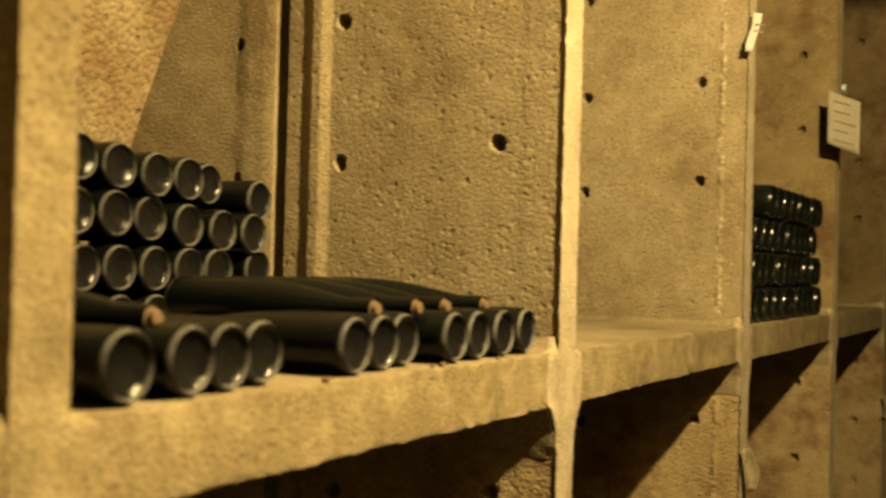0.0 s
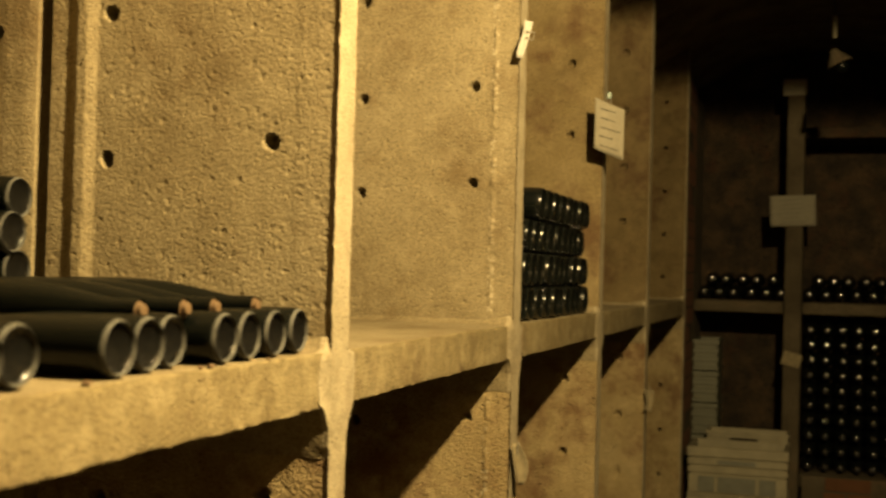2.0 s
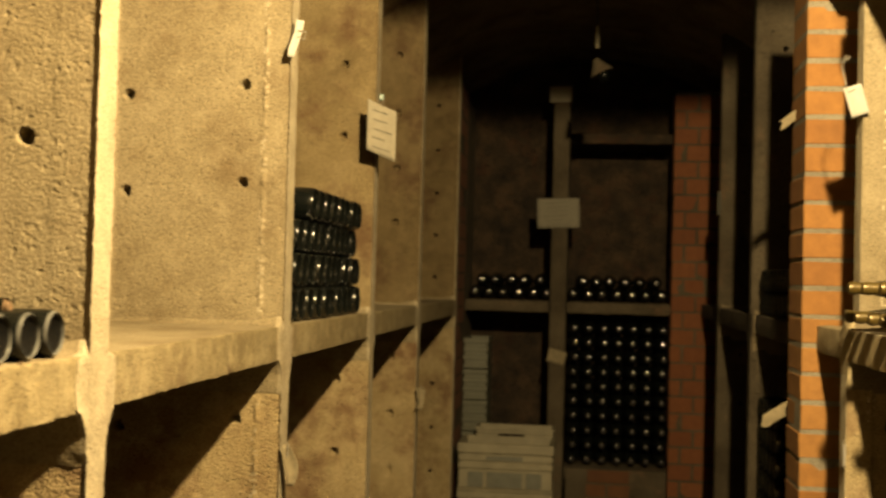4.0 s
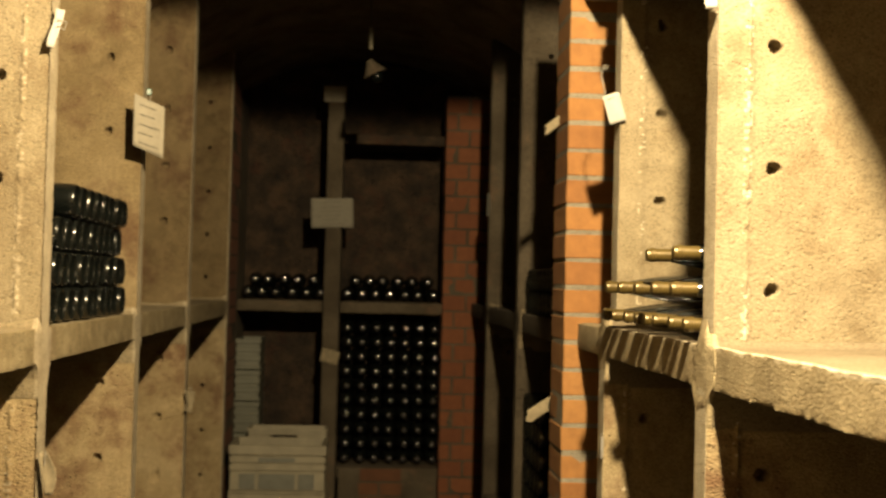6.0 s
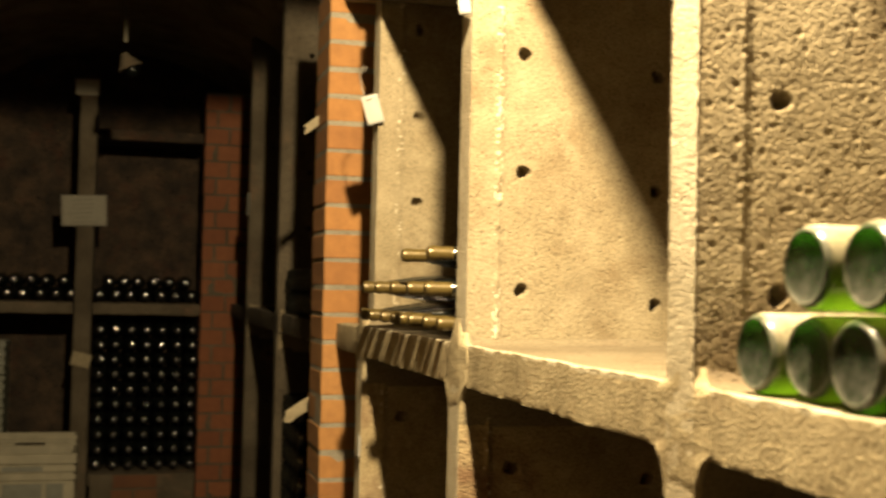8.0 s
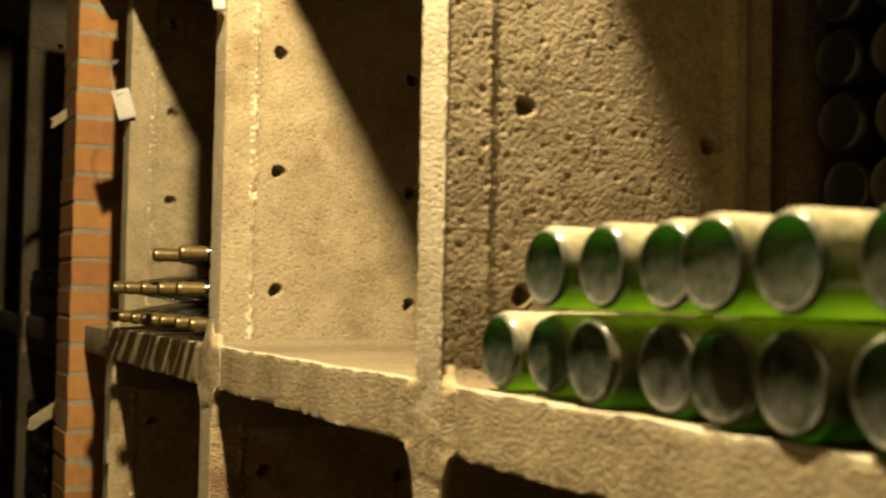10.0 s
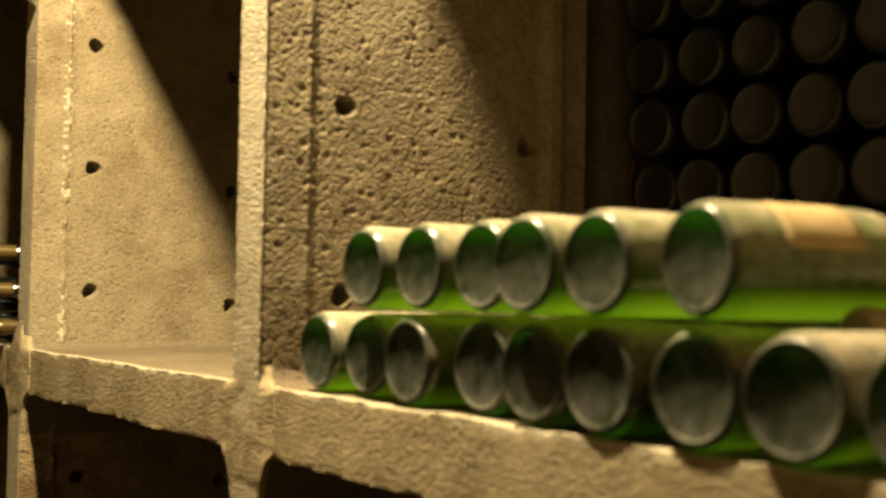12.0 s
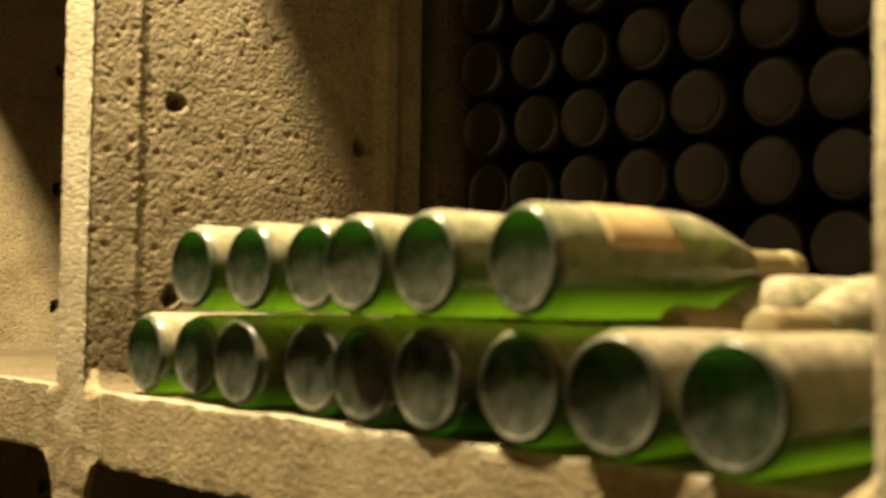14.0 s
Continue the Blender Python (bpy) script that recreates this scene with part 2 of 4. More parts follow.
M_DARK = glass("dusty_dark_glass", (0.002, 0.0028, 0.0024), (0.03, 0.05, 0.01), 0.01, 0.02, (0.060, 0.066, 0.062), rough=0.27, side=0.08, uneven=0.0009, gloss=0.17)
M_BLACK = glass("black_green_glass", (0.003, 0.004, 0.0035), (0.02, 0.04, 0.01), 0.01, 0.02, (0.12, 0.112, 0.096), rough=0.17, gloss=1.0)
M_GREEN = thin_glass("dusty_green_glass", (0.54, 0.80, 0.045), 0.10, 0.022, (0.43, 0.375, 0.265), 0.92, 0.32, 0.98, least=0.07, underglow=0.42, thin=0.5)
# rear bay's bottles: dust darkened and blued, the bay's shade put into colour
M_SHADE = glass("shaded_grimy_glass", (0.005, 0.005, 0.0045), (0.03, 0.05, 0.01), 0.01, 0.035, (0.034, 0.046, 0.064), rough=0.4, side=0.7, gloss=0.4)
M_SHADE_RING = glass("shaded_grimy_ring", (0.006, 0.006, 0.006), (0.03, 0.05, 0.01), 0.01, 0.12, (0.072, 0.0736, 0.0752), rough=0.35, side=0.8, gloss=0.4)


def plain(name, colour, rough, metal=0.0, grain=80, vary=0.3):
    m, t, b = shader(name)
    p = place(t)
    c = mix(t, vary, colour, ramp(t, noise_tex(t, p, grain, 5, 0.6), [(0.3, (0.35, 0.33, 0.3)), (0.7, (1.15, 1.15, 1.15))]), "MULTIPLY")
    t.links.new(c, b.inputs["Base Color"])
    b.inputs["Roughness"].default_value = rough
    b.inputs["Metallic"].default_value = metal
    t.links.new(bump(t, noise_tex(t, p, grain * 3, 3), 0.25, 0.001), b.inputs["Normal"])
    return m


M_PUNT = glass("dusty_glass_bottom", (0.003, 0.003, 0.003), (0.03, 0.04, 0.01), 0.01, 0.045, (0.105, 0.108, 0.102), rough=0.11, side=0.7, uneven=0.004, gloss=0.3)
M_RING = glass("dust_worn_glass_ring", (0.012, 0.012, 0.011), (0.03, 0.04, 0.01), 0.02, 0.6, (0.165, 0.165, 0.152), rough=0.45, side=0.8, uneven=0.004, gloss=0.2)
M_GREEN_BASE = thin_glass("dusty_green_heel", (0.10, 0.40, 0.05), 0.06, 0.015, (0.24, 0.225, 0.185), 0.8, 0.40, 1.0, rough=0.28, least=0.30)
M_GREEN_PUNT = thin_glass("grey_dusty_punt", (0.10, 0.42, 0.05), 0.08, 0.025, (0.115, 0.112, 0.10), 0.6, 0.45, 0.57, rough=0.14, least=0.12)
M_FOIL_PALE = plain("dusty_gold_foil", (0.2248, 0.1808, 0.0872), 0.6, 0.15, 60)
M_FOIL_DARK = plain("dark_foil", (0.085, 0.082, 0.085), 0.12, 0.8, 60)
M_GOLD = plain("brown_gold_foil", (0.085, 0.060, 0.015), 0.36, 0.35, 60)
M_COPPER = plain("brown_cork", (0.100, 0.060, 0.028), 0.75, 0.0, 60)
M_PAPER = plain("yellowed_card", (0.2496, 0.228, 0.172), 0.9, 0, 40, 0.2)
M_TAG = plain("tanned_paper_tag", (0.185, 0.155, 0.095), 0.9, 0, 50, 0.45)
M_WHITE = plain("white_card", (0.3248, 0.3152, 0.2872), 0.85, 0, 40, 0.12)
M_LABEL = plain("stained_bottle_label", (0.36, 0.265, 0.115), 0.85, 0, 35, 0.5)
M_INK = plain("faded_ink", (0.085, 0.078, 0.064), 0.9)
M_CLIP = plain("green_plastic", (0.020, 0.085, 0.060), 0.4)
M_CRATE = plain("beige_crate_plastic", (0.2, 0.1824, 0.1264), 0.5, 0, 12, 0.4)
M_CRATE_GREEN = plain("grey_green_crate_plastic", (0.080, 0.084, 0.062), 0.5, 0, 12, 0.4)
M_CRATE_PANEL = plain("grey_crate_panel", (0.105, 0.108, 0.088), 0.5, 0, 20, 0.4)
# white card in a darker copy, the far end's dimness in its colour
M_DIM_CARD = plain("dimmed_white_card", (0.145, 0.137, 0.110), 0.9, 0, 40, 0.2)
M_DARKMETAL = plain("dark_wire", (0.08, 0.08, 0.08), 0.45, 0.8)
M_TWINE = plain("pale_wire", (0.212, 0.1936, 0.156), 0.6)


# ---- making meshes ----
def link(name, bm, material, parent=None, label="", smooth=True):
    me = bpy.data.meshes.new(name)
    bm.normal_update()
    bm.to_mesh(me)
    bm.free()
    if smooth:
        me.polygons.foreach_set("use_smooth", [True] * len(me.polygons))
        me.set_sharp_from_angle(angle=radians(38))
    me.materials.append(material)
    ob = new(name, me)
    if parent is not None:
        ob.parent = parent
    if label:
        tagged(ob, label)
    return ob


def part(name, bm, material, parent, label="", smooth=True):
    return link(name, bm, material, parent, label, smooth)


def thing(name, m, label, category, group="", kind=""):
    ob = new(name)
    ob.matrix_world = m
    return tagged(ob, label, category, group, kind)


def ripple(v, amount, size, seed=0.0):
    q = Vector(v) / size + Vector((seed, seed * 1.7, -seed))
    return noise.noise_vector(q) * amount + noise.noise_vector(q * 2.7) * (amount * 0.5)


def rough_box(x0, x1, y0, y1, z0, z1, step=0.03, amount=0.003, size=0.03, soft=0.008, grit=0.0):
    """A box of cast stone: cut into small faces, edges knocked round, all a bit uneven."""
    lo, hi = Vector((x0, y0, z0)), Vector((x1, y1, z1))
    n = [max(2, min(180, round((hi[i] - lo[i]) / step))) for i in range(3)]
    bm = bmesh.new()
    made = {}

    def at(i, j, k):
        key = (i, j, k)
        if key not in made:
            p = Vector((lo[a] + (hi[a] - lo[a]) * c / n[a] for a, c in enumerate(key)))
            ins = [c in (0, n[a]) for a, c in enumerate(key)]
            if sum(ins) > 1:
                for a in range(3):
                    if ins[a]:
                        p[a] += (soft if key[a] == 0 else -soft) * 0.45
            made[key] = bm.verts.new(p + ripple(p, amount * (1.0 if sum(ins) > 1 else 0.3), size) + noise.noise_vector(p / 0.0075) * grit)
        return made[key]

    for a in range(3):
        b, c = (a + 1) % 3, (a + 2) % 3
        for end in (0, n[a]):
            for i in range(n[b]):
                for j in range(n[c]):
                    q = []
                    for di, dj in ((0, 0), (1, 0), (1, 1), (0, 1)):
                        key = [0, 0, 0]
                        key[a], key[b], key[c] = end, i + di, j + dj
                        q.append(at(*key))
                    bm.faces.new(q if end else q[::-1])
    return bm


def holed_panel(width, z0, z1, thick, holes, step, amount=0.0010, size=0.05, top=None):
    """An upright slab in x (0 to width) and z, thick in y (0 to thick), with cast round holes through it.
    top(x): its upper edge where a vault cuts it."""
    nu, nv = max(4, round(width / step)), max(4, round((z1 - z0) / step))
    du, dv = width / nu, (z1 - z0) / nv
    cut = {}
    for hx, hz, hr in holes:
        iu, iv = round(hx / du), round((hz - z0) / dv)
        if 2 <= iu <= nu - 2 and 2 <= iv <= nv - 2 and (top is None or hz + 0.06 < top(hx)):
            cut[iu, iv] = (hx, hz, hr)
    gone = {(iu + a, iv + b) for iu, iv in cut for a in (-1, 0) for b in (-1, 0)}
    bm = bmesh.new()
    side = []
    for y in (0.0, thick):
        grid = {}
        for i in range(nu + 1):
            for j in range(nv + 1):
                x, z = i * du, z0 + j * dv
                for (iu, iv), (hx, hz, hr) in cut.items():
                    if max(abs(i - iu), abs(j - iv)) == 1:
                        a = math.atan2(j - iv, i - iu)
                        r = hr * (1 + 0.25 * noise.noise(Vector((i * 1.3, j * 1.7, hx * 9))))
                        x, z = hx + r * math.cos(a), hz + r * math.sin(a)
                if top is not None:
                    z = min(z, top(x))
                p = Vector((x, y, z))
                e = 0.35 if i in (0, nu) else 1.0
                p += ripple(p + Vector((z0 * 3, thick, width)), amount, size) * e
                if (i in (0, nu) or j in (0, nv)):
                    p.y += 0.004 if y == 0 else -0.004
                grid[i, j] = bm.verts.new(p)
        for i in range(nu):
            for j in range(nv):
                if (i, j) not in gone:
                    q = [grid[i, j], grid[i + 1, j], grid[i + 1, j + 1], grid[i, j + 1]]
                    bm.faces.new(q if y == 0 else q[::-1])
        side.append(grid)
    f, k = side
    rim = [(i, 0) for i in range(nu)] + [(nu, j) for j in range(nv)] + [(i, nv) for i in range(nu, 0, -1)] + [(0, j) for j in range(nv, 0, -1)]
    for p, q in zip(rim, rim[1:] + rim[:1]):
        bm.faces.new((f[q], f[p], k[p], k[q]))
    ring = [(-1, -1), (0, -1), (1, -1), (1, 0), (1, 1), (0, 1), (-1, 1), (-1, 0)]
    for iu, iv in cut:
        for (a, b), (c, d) in zip(ring, ring[1:] + ring[:1]):
            p, q = (iu + a, iv + b), (iu + c, iv + d)
            bm.faces.new((f[p], f[q], k[q], k[p]))
    return bm


def lathe(profile, turns=24):
    """A solid of revolution round the x axis from (x, radius) pairs."""
    bm = bmesh.new()
    rings = []
    for x, r in profile:
        if r < 1e-5:
            rings.append([bm.verts.new((x, 0, 0))])
        else:
            rings.append([bm.verts.new((x, r * math.cos(2 * math.pi * k / turns), r * math.sin(2 * math.pi * k / turns))) for k in range(turns)])
    for a, b in zip(rings, rings[1:]):
        for k in range(turns):
            l = (k + 1) % turns
            q = [a[k % len(a)], a[l % len(a)], b[l % len(b)], b[k % len(b)]]
            q = [v for n, v in enumerate(q) if v not in q[:n]]
            if len(q) > 2:
                bm.faces.new(q)
    bmesh.ops.recalc_face_normals(bm, faces=bm.faces)
    return bm


# ---- the vaulted cellar ----
VAULT_R, VAULT_Z, VAULT_RISE = 1.755, 0.95, 1.96
Y_NEAR, Y_FAR = -1.6, 8.15


def vault_height(x):
    return VAULT_Z + VAULT_RISE * math.sqrt(max(0.0, 1 - (x / VAULT_R) ** 2))


def make_vault():
    bm = bmesh.new()
    outline = [(-VAULT_R, 0.0), (-VAULT_R, 0.5)]
    outline += [(-VAULT_R * math.cos(math.pi * k / 40), VAULT_Z + VAULT_RISE * math.sin(math.pi * k / 40)) for k in range(41)]
    outline += [(VAULT_R, 0.5), (VAULT_R, 0.0)]
    n = 110
    rows = []
    for j in range(n + 1):
        y = Y_NEAR + (Y_FAR - Y_NEAR) * j / n
        row = []
        for x, z in outline:
            p = Vector((x, y, z))
            row.append(bm.verts.new(p + ripple(p, 0.018, 0.35)))
        rows.append(row)
    for a, b in zip(rows, rows[1:]):
        for k in range(len(outline) - 1):
            bm.faces.new((a[k], a[k + 1], b[k + 1], b[k]))
    ob = link("ceiling", bm, M_PLASTER)
    s = ob.modifiers.new("thick", "SOLIDIFY")
    s.thickness, s.offset = 0.15, 1.0
    tagged(ob, "sooty rough plastered barrel vault over the aisle", "ceiling", kind="structure")


make_vault()
tagged(link("floor", rough_box(-1.95, 1.95, Y_NEAR - 0.2, Y_FAR + 0.2, -0.12, 0.0, 0.12, 0.006, 0.3), M_FLOOR),
       "dark worn cellar floor", "floor", kind="structure")
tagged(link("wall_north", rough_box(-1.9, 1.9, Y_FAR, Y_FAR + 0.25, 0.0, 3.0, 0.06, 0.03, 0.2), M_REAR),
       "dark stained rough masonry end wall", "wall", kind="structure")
# never in view: added behind the camera so the vault is closed to light
tagged(link("wall_south", rough_box(-1.9, 1.9, Y_NEAR - 0.25, Y_NEAR, 0.0, 3.0, 0.12, 0.012, 0.2), M_PLASTER),
       "unseen rough masonry wall added to close the aisle", "wall", kind="structure")

# ---- concrete racks ----
XL, XR = -0.747, 0.702
SHELF_L, SHELF_R, SHELF_T = 1.288, 1.308, 0.085
HOLE_Z = [0.29, 0.545, 0.80, 1.055, 1.42, 1.665, 1.910, 2.162, 2.425]
DEPTH, REAR = 0.535, 0.556


def divider(rack, side, x_front, y_near, y_far, z0, z1, step, depth=DEPTH, shift=0.0, mat=None, first=0.118):
    """One upright of a rack: a proud front rim, a panel with cast holes, a rear rim."""
    sign = -1 if side == "L" else 1
    zs = [z + shift for z in HOLE_Z if z0 < z < z1]
    holes = [(first, z, 0.0125) for z in zs] + [(0.420, z - 0.026, 0.0125) for z in zs]

    def top(x):
        return vault_height(abs(x_front) + x) + 0.02
    thick = y_far - y_near
    bm = holed_panel(depth, z0, z1, thick - 0.018, holes, step, top=top)
    for v in bm.verts:
        x = v.co.x
        out = (0.004 if sign < 0 else 0.009) if x < 0.070 else 0.009 if depth - 0.085 < x < depth - 0.045 else -0.004 if x > depth - 0.03 else 0.0
        v.co.y += out if v.co.y > thick / 2 else -out
        v.co.y += y_near + 0.009
        v.co.x = x_front + sign * (x + 0.003)
    if sign < 0:
        bmesh.ops.reverse_faces(bm, faces=bm.faces)
    return part("divider", bm, mat or M_CONCRETE, rack)


def worley(u, v, cell, seed):
    """For a grid of points: for the nine cells round each, distance to the cell's spot and three chances."""
    gu, gv = np.floor(u / cell).astype(np.int64), np.floor(v / cell).astype(np.int64)
    for a in (-1, 0, 1):
        for b in (-1, 0, 1):
            cu, cv = gu + a, gv + b
            r = [np.modf(np.abs(np.sin(cu * p + cv * q + seed * w) * 43758.5453))[0] for p, q, w in ((12.9898, 78.233, 1.7), (39.346, 11.135, 2.3), (73.156, 52.235, 3.1), (27.17, 91.77, 4.7))]
            yield np.hypot(u - (cu + r[0]) * cell, v - (cv + r[1]) * cell), r[2], r[3]


def soft_noise(u, v, size, seed):
    """Smooth value noise, -1 to 1."""
    x, y = u / size, v / size
    ix, iy = np.floor(x), np.floor(y)
    fx, fy = x - ix, y - iy
    fx, fy = fx * fx * (3 - 2 * fx), fy * fy * (3 - 2 * fy)

    def h(a, b):
        return np.modf(np.abs(np.sin(a * 127.1 + b * 311.7 + seed * 17.3) * 43758.5453))[0]
    top = h(ix, iy + 1) * (1 - fx) + h(ix + 1, iy + 1) * fx
    low = h(ix, iy) * (1 - fx) + h(ix + 1, iy) * fx
    return (low * (1 - fy) + top * fy) * 2 - 1


def relief(u, v, coarse, seed):
    """Height of cast pumice concrete in metres: pressed grains, pits where grains fell out, slow waves."""
    grains = np.zeros_like(u)
    for d, r, q in worley(u, v, 0.0047, seed):
        size = 0.0021 + 0.0021 * r
        grains = np.maximum(grains, (0.30 + 0.70 * q) * np.sqrt(np.maximum(0.0, 1 - (d / size) ** 2)))
    patch = 0.5 + 0.5 * soft_noise(u, v, 0.085, seed + 3)
    pit = np.zeros_like(u)
    for d, r, q in worley(u, v, 0.0115, seed + 5):
        size = 0.0016 + 0.0030 * r * r
        pit = np.maximum(pit, np.where(q < 0.06 + 0.55 * patch * coarse, np.clip(1.35 - d / size, 0, 1), 0.0))
    fine = soft_noise(u, v, 0.0045, seed + 8) + 0.7 * soft_noise(u, v, 0.009, seed + 9)
    wave = soft_noise(u, v, 0.06, seed + 11) + 0.6 * soft_noise(u, v, 0.03, seed + 12)
    # flat-topped grains with narrow gaps, as pressed against the mould
    grains = np.minimum(grains, 0.55 + 0.25 * soft_noise(u, v, 0.011, seed + 14))
    return coarse * (0.0011 * grains + 0.0002 * fine) + 0.0001 * fine - (0.0009 + 0.0020 * coarse) * pit + 0.0005 * wave


def cast_upright(rack, side, x_front, y_near, y_far, z0, z1, fine, span, coarse, seam, shift=0.0, mat=None, depth=DEPTH, seed=0, face=None):
    """An upright seen close: its narrow face to the aisle and its broad near face as one cast skin,
    grainy and pitted, with tie holes; span is the height that needs the fine grain."""
    s = -1 if side == "L" else 1
    thick = y_far - y_near
    # along the skin: from the far edge over the aisle face round the corner and in over the panel
    us = np.arange(-thick, depth, fine)
    zs = [z0]
    while zs[-1] < z1 - 0.004:
        zs.append(min(z1, zs[-1] + (fine if span[0] <= zs[-1] <= span[1] else 0.02)))
    u, z = np.meshgrid(us, np.array(zs), indexing="ij")
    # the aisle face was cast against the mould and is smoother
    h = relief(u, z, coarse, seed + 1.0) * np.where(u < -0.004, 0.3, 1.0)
    inner = np.maximum(u, 0.0)
    rim = 0.0012 if s < 0 else 0.0042
    prof = rim * np.clip((0.079 - inner) / 0.014, 0, 1)
    prof = prof + 0.009 * np.clip(1.5 - np.abs(inner - (depth - 0.065)) / 0.018, 0, 1)
    # a lumpy raised seam along the rim
    prof = prof + seam * np.clip(1.3 - np.abs(inner - 0.064) / 0.005, 0, 1) * np.clip(0.5 + 0.9 * soft_noise(u, z, 0.016, seed), 0, 1)
    for hz in [z for z in HOLE_Z if s > 0 or z != 1.42]:
        for hx, zz in ((0.118, hz + shift), (0.420, hz + shift - 0.026)):
            if z0 + 0.03 < zz < z1 - 0.03:
                a = np.arctan2(z - zz, u - hx)
                r = np.hypot(u - hx, z - zz) / (0.0125 * (1 + 0.09 * np.sin(2 * a + zz * 31) + 0.05 * np.sin(3 * a + hx * 17)))
                h = h * np.clip((r - 1.0) / 0.5, 0, 1) - 0.034 * np.clip((1.12 - r) / 0.24, 0, 1)
    # broken, rounded arrises
    edge = np.exp(-np.abs(u) / 0.006) + np.exp(-np.abs(u + thick) / 0.006)
    chips = np.clip(soft_noise(u, z, 0.009, seed + 21) + 0.7 * soft_noise(u, z, 0.004, seed + 22), -0.4, 1.2)
    back = 0.0014 * edge * (0.6 + chips)
    x = np.where(u < 0, -0.005 - h * np.where(u < -0.002, 1.0, 0.5) + back, inner - 0.005 + back * 0.8)
    y = np.where(u < 0, -u, 0.009 - prof - np.where(u < 0.004, h * 0.4, h)) + np.where(u >= 0, back * 0.6, 0)
    y = np.where(u < -thick + fine * 0.5, y - 0.002 - 0.5 * h, y)
    zt = np.array([[vault_height(abs(x_front) + max(0.0, q)) + 0.02 for q in us]]).T
    zz = np.minimum(z, zt)
    nu, nz = u.shape
    pts = np.stack([x_front + s * x, y_near + y, zz], axis=-1).reshape(-1, 3)
    i, j = np.meshgrid(np.arange(nu - 1), np.arange(nz - 1), indexing="ij")
    k = (i * nz + j).ravel()
    quads = np.stack([k, k + nz, k + nz + 1, k + 1], axis=-1)
    # plain far side and ends
    base = len(pts)
    tail = [(x_front + s * depth, y_far, z0), (x_front + s * depth, y_far, min(z1, vault_height(abs(x_front) + depth) + 0.02))]
    pts = np.vstack([pts, np.array(tail)])
    last, lid = (nu - 1) * nz, nz - 1
    rest = [(0, base, base + 1, lid), (last, last + lid, base + 1, base)]
    faces = quads.tolist() + [list(f) for f in rest]
    faces.append([lid + q * nz for q in range(nu)] + [base + 1])
    faces.append([q * nz for q in range(nu - 1, -1, -1)] + [base])
    if s < 0:
        faces = [f[::-1] for f in faces]
    me = bpy.data.meshes.new("divider")
    me.from_pydata(pts.tolist(), [], faces)
    me.polygons.foreach_set("use_smooth", [True] * len(me.polygons))
    me.set_sharp_from_angle(angle=radians(70))
    me.materials.append(mat or M_CONCRETE)
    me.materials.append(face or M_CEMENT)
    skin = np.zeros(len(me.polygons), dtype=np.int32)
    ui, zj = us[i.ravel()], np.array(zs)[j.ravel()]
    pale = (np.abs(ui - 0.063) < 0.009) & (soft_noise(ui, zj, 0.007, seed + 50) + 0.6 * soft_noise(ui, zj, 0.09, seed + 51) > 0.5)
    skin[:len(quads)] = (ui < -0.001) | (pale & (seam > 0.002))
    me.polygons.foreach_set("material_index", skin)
    ob = new("divider", me)
    ob.parent = rack
    return ob


def front_rim(rack, side, x_front, y0, y1, z0, z1, step, mat):
    """The smooth cast face of an upright, rough at its edges."""
    s = -1 if side == "L" else 1
    a, b = sorted((x_front - s * 0.005, x_front + s * 0.0045))
    bm = rough_box(a, b, y0 + 0.002, y1 - 0.002, z0, z1, step, 0.0028, 0.022, 0.004)
    return part("front_rim", bm, mat, rack)


def shelf(rack, side, x_front, y0, y1, z_top, step, depth=DEPTH, thick=SHELF_T, mat=None):
    s = -1 if side == "L" else 1
    a, b = sorted((x_front, x_front + s * depth))
    return part("shelf", rough_box(a, b, y0, y1, z_top - thick, z_top, step, 0.0026, 0.02, 0.007), mat or (M_SHELF_PALE if s > 0 else M_SHELF), rack)


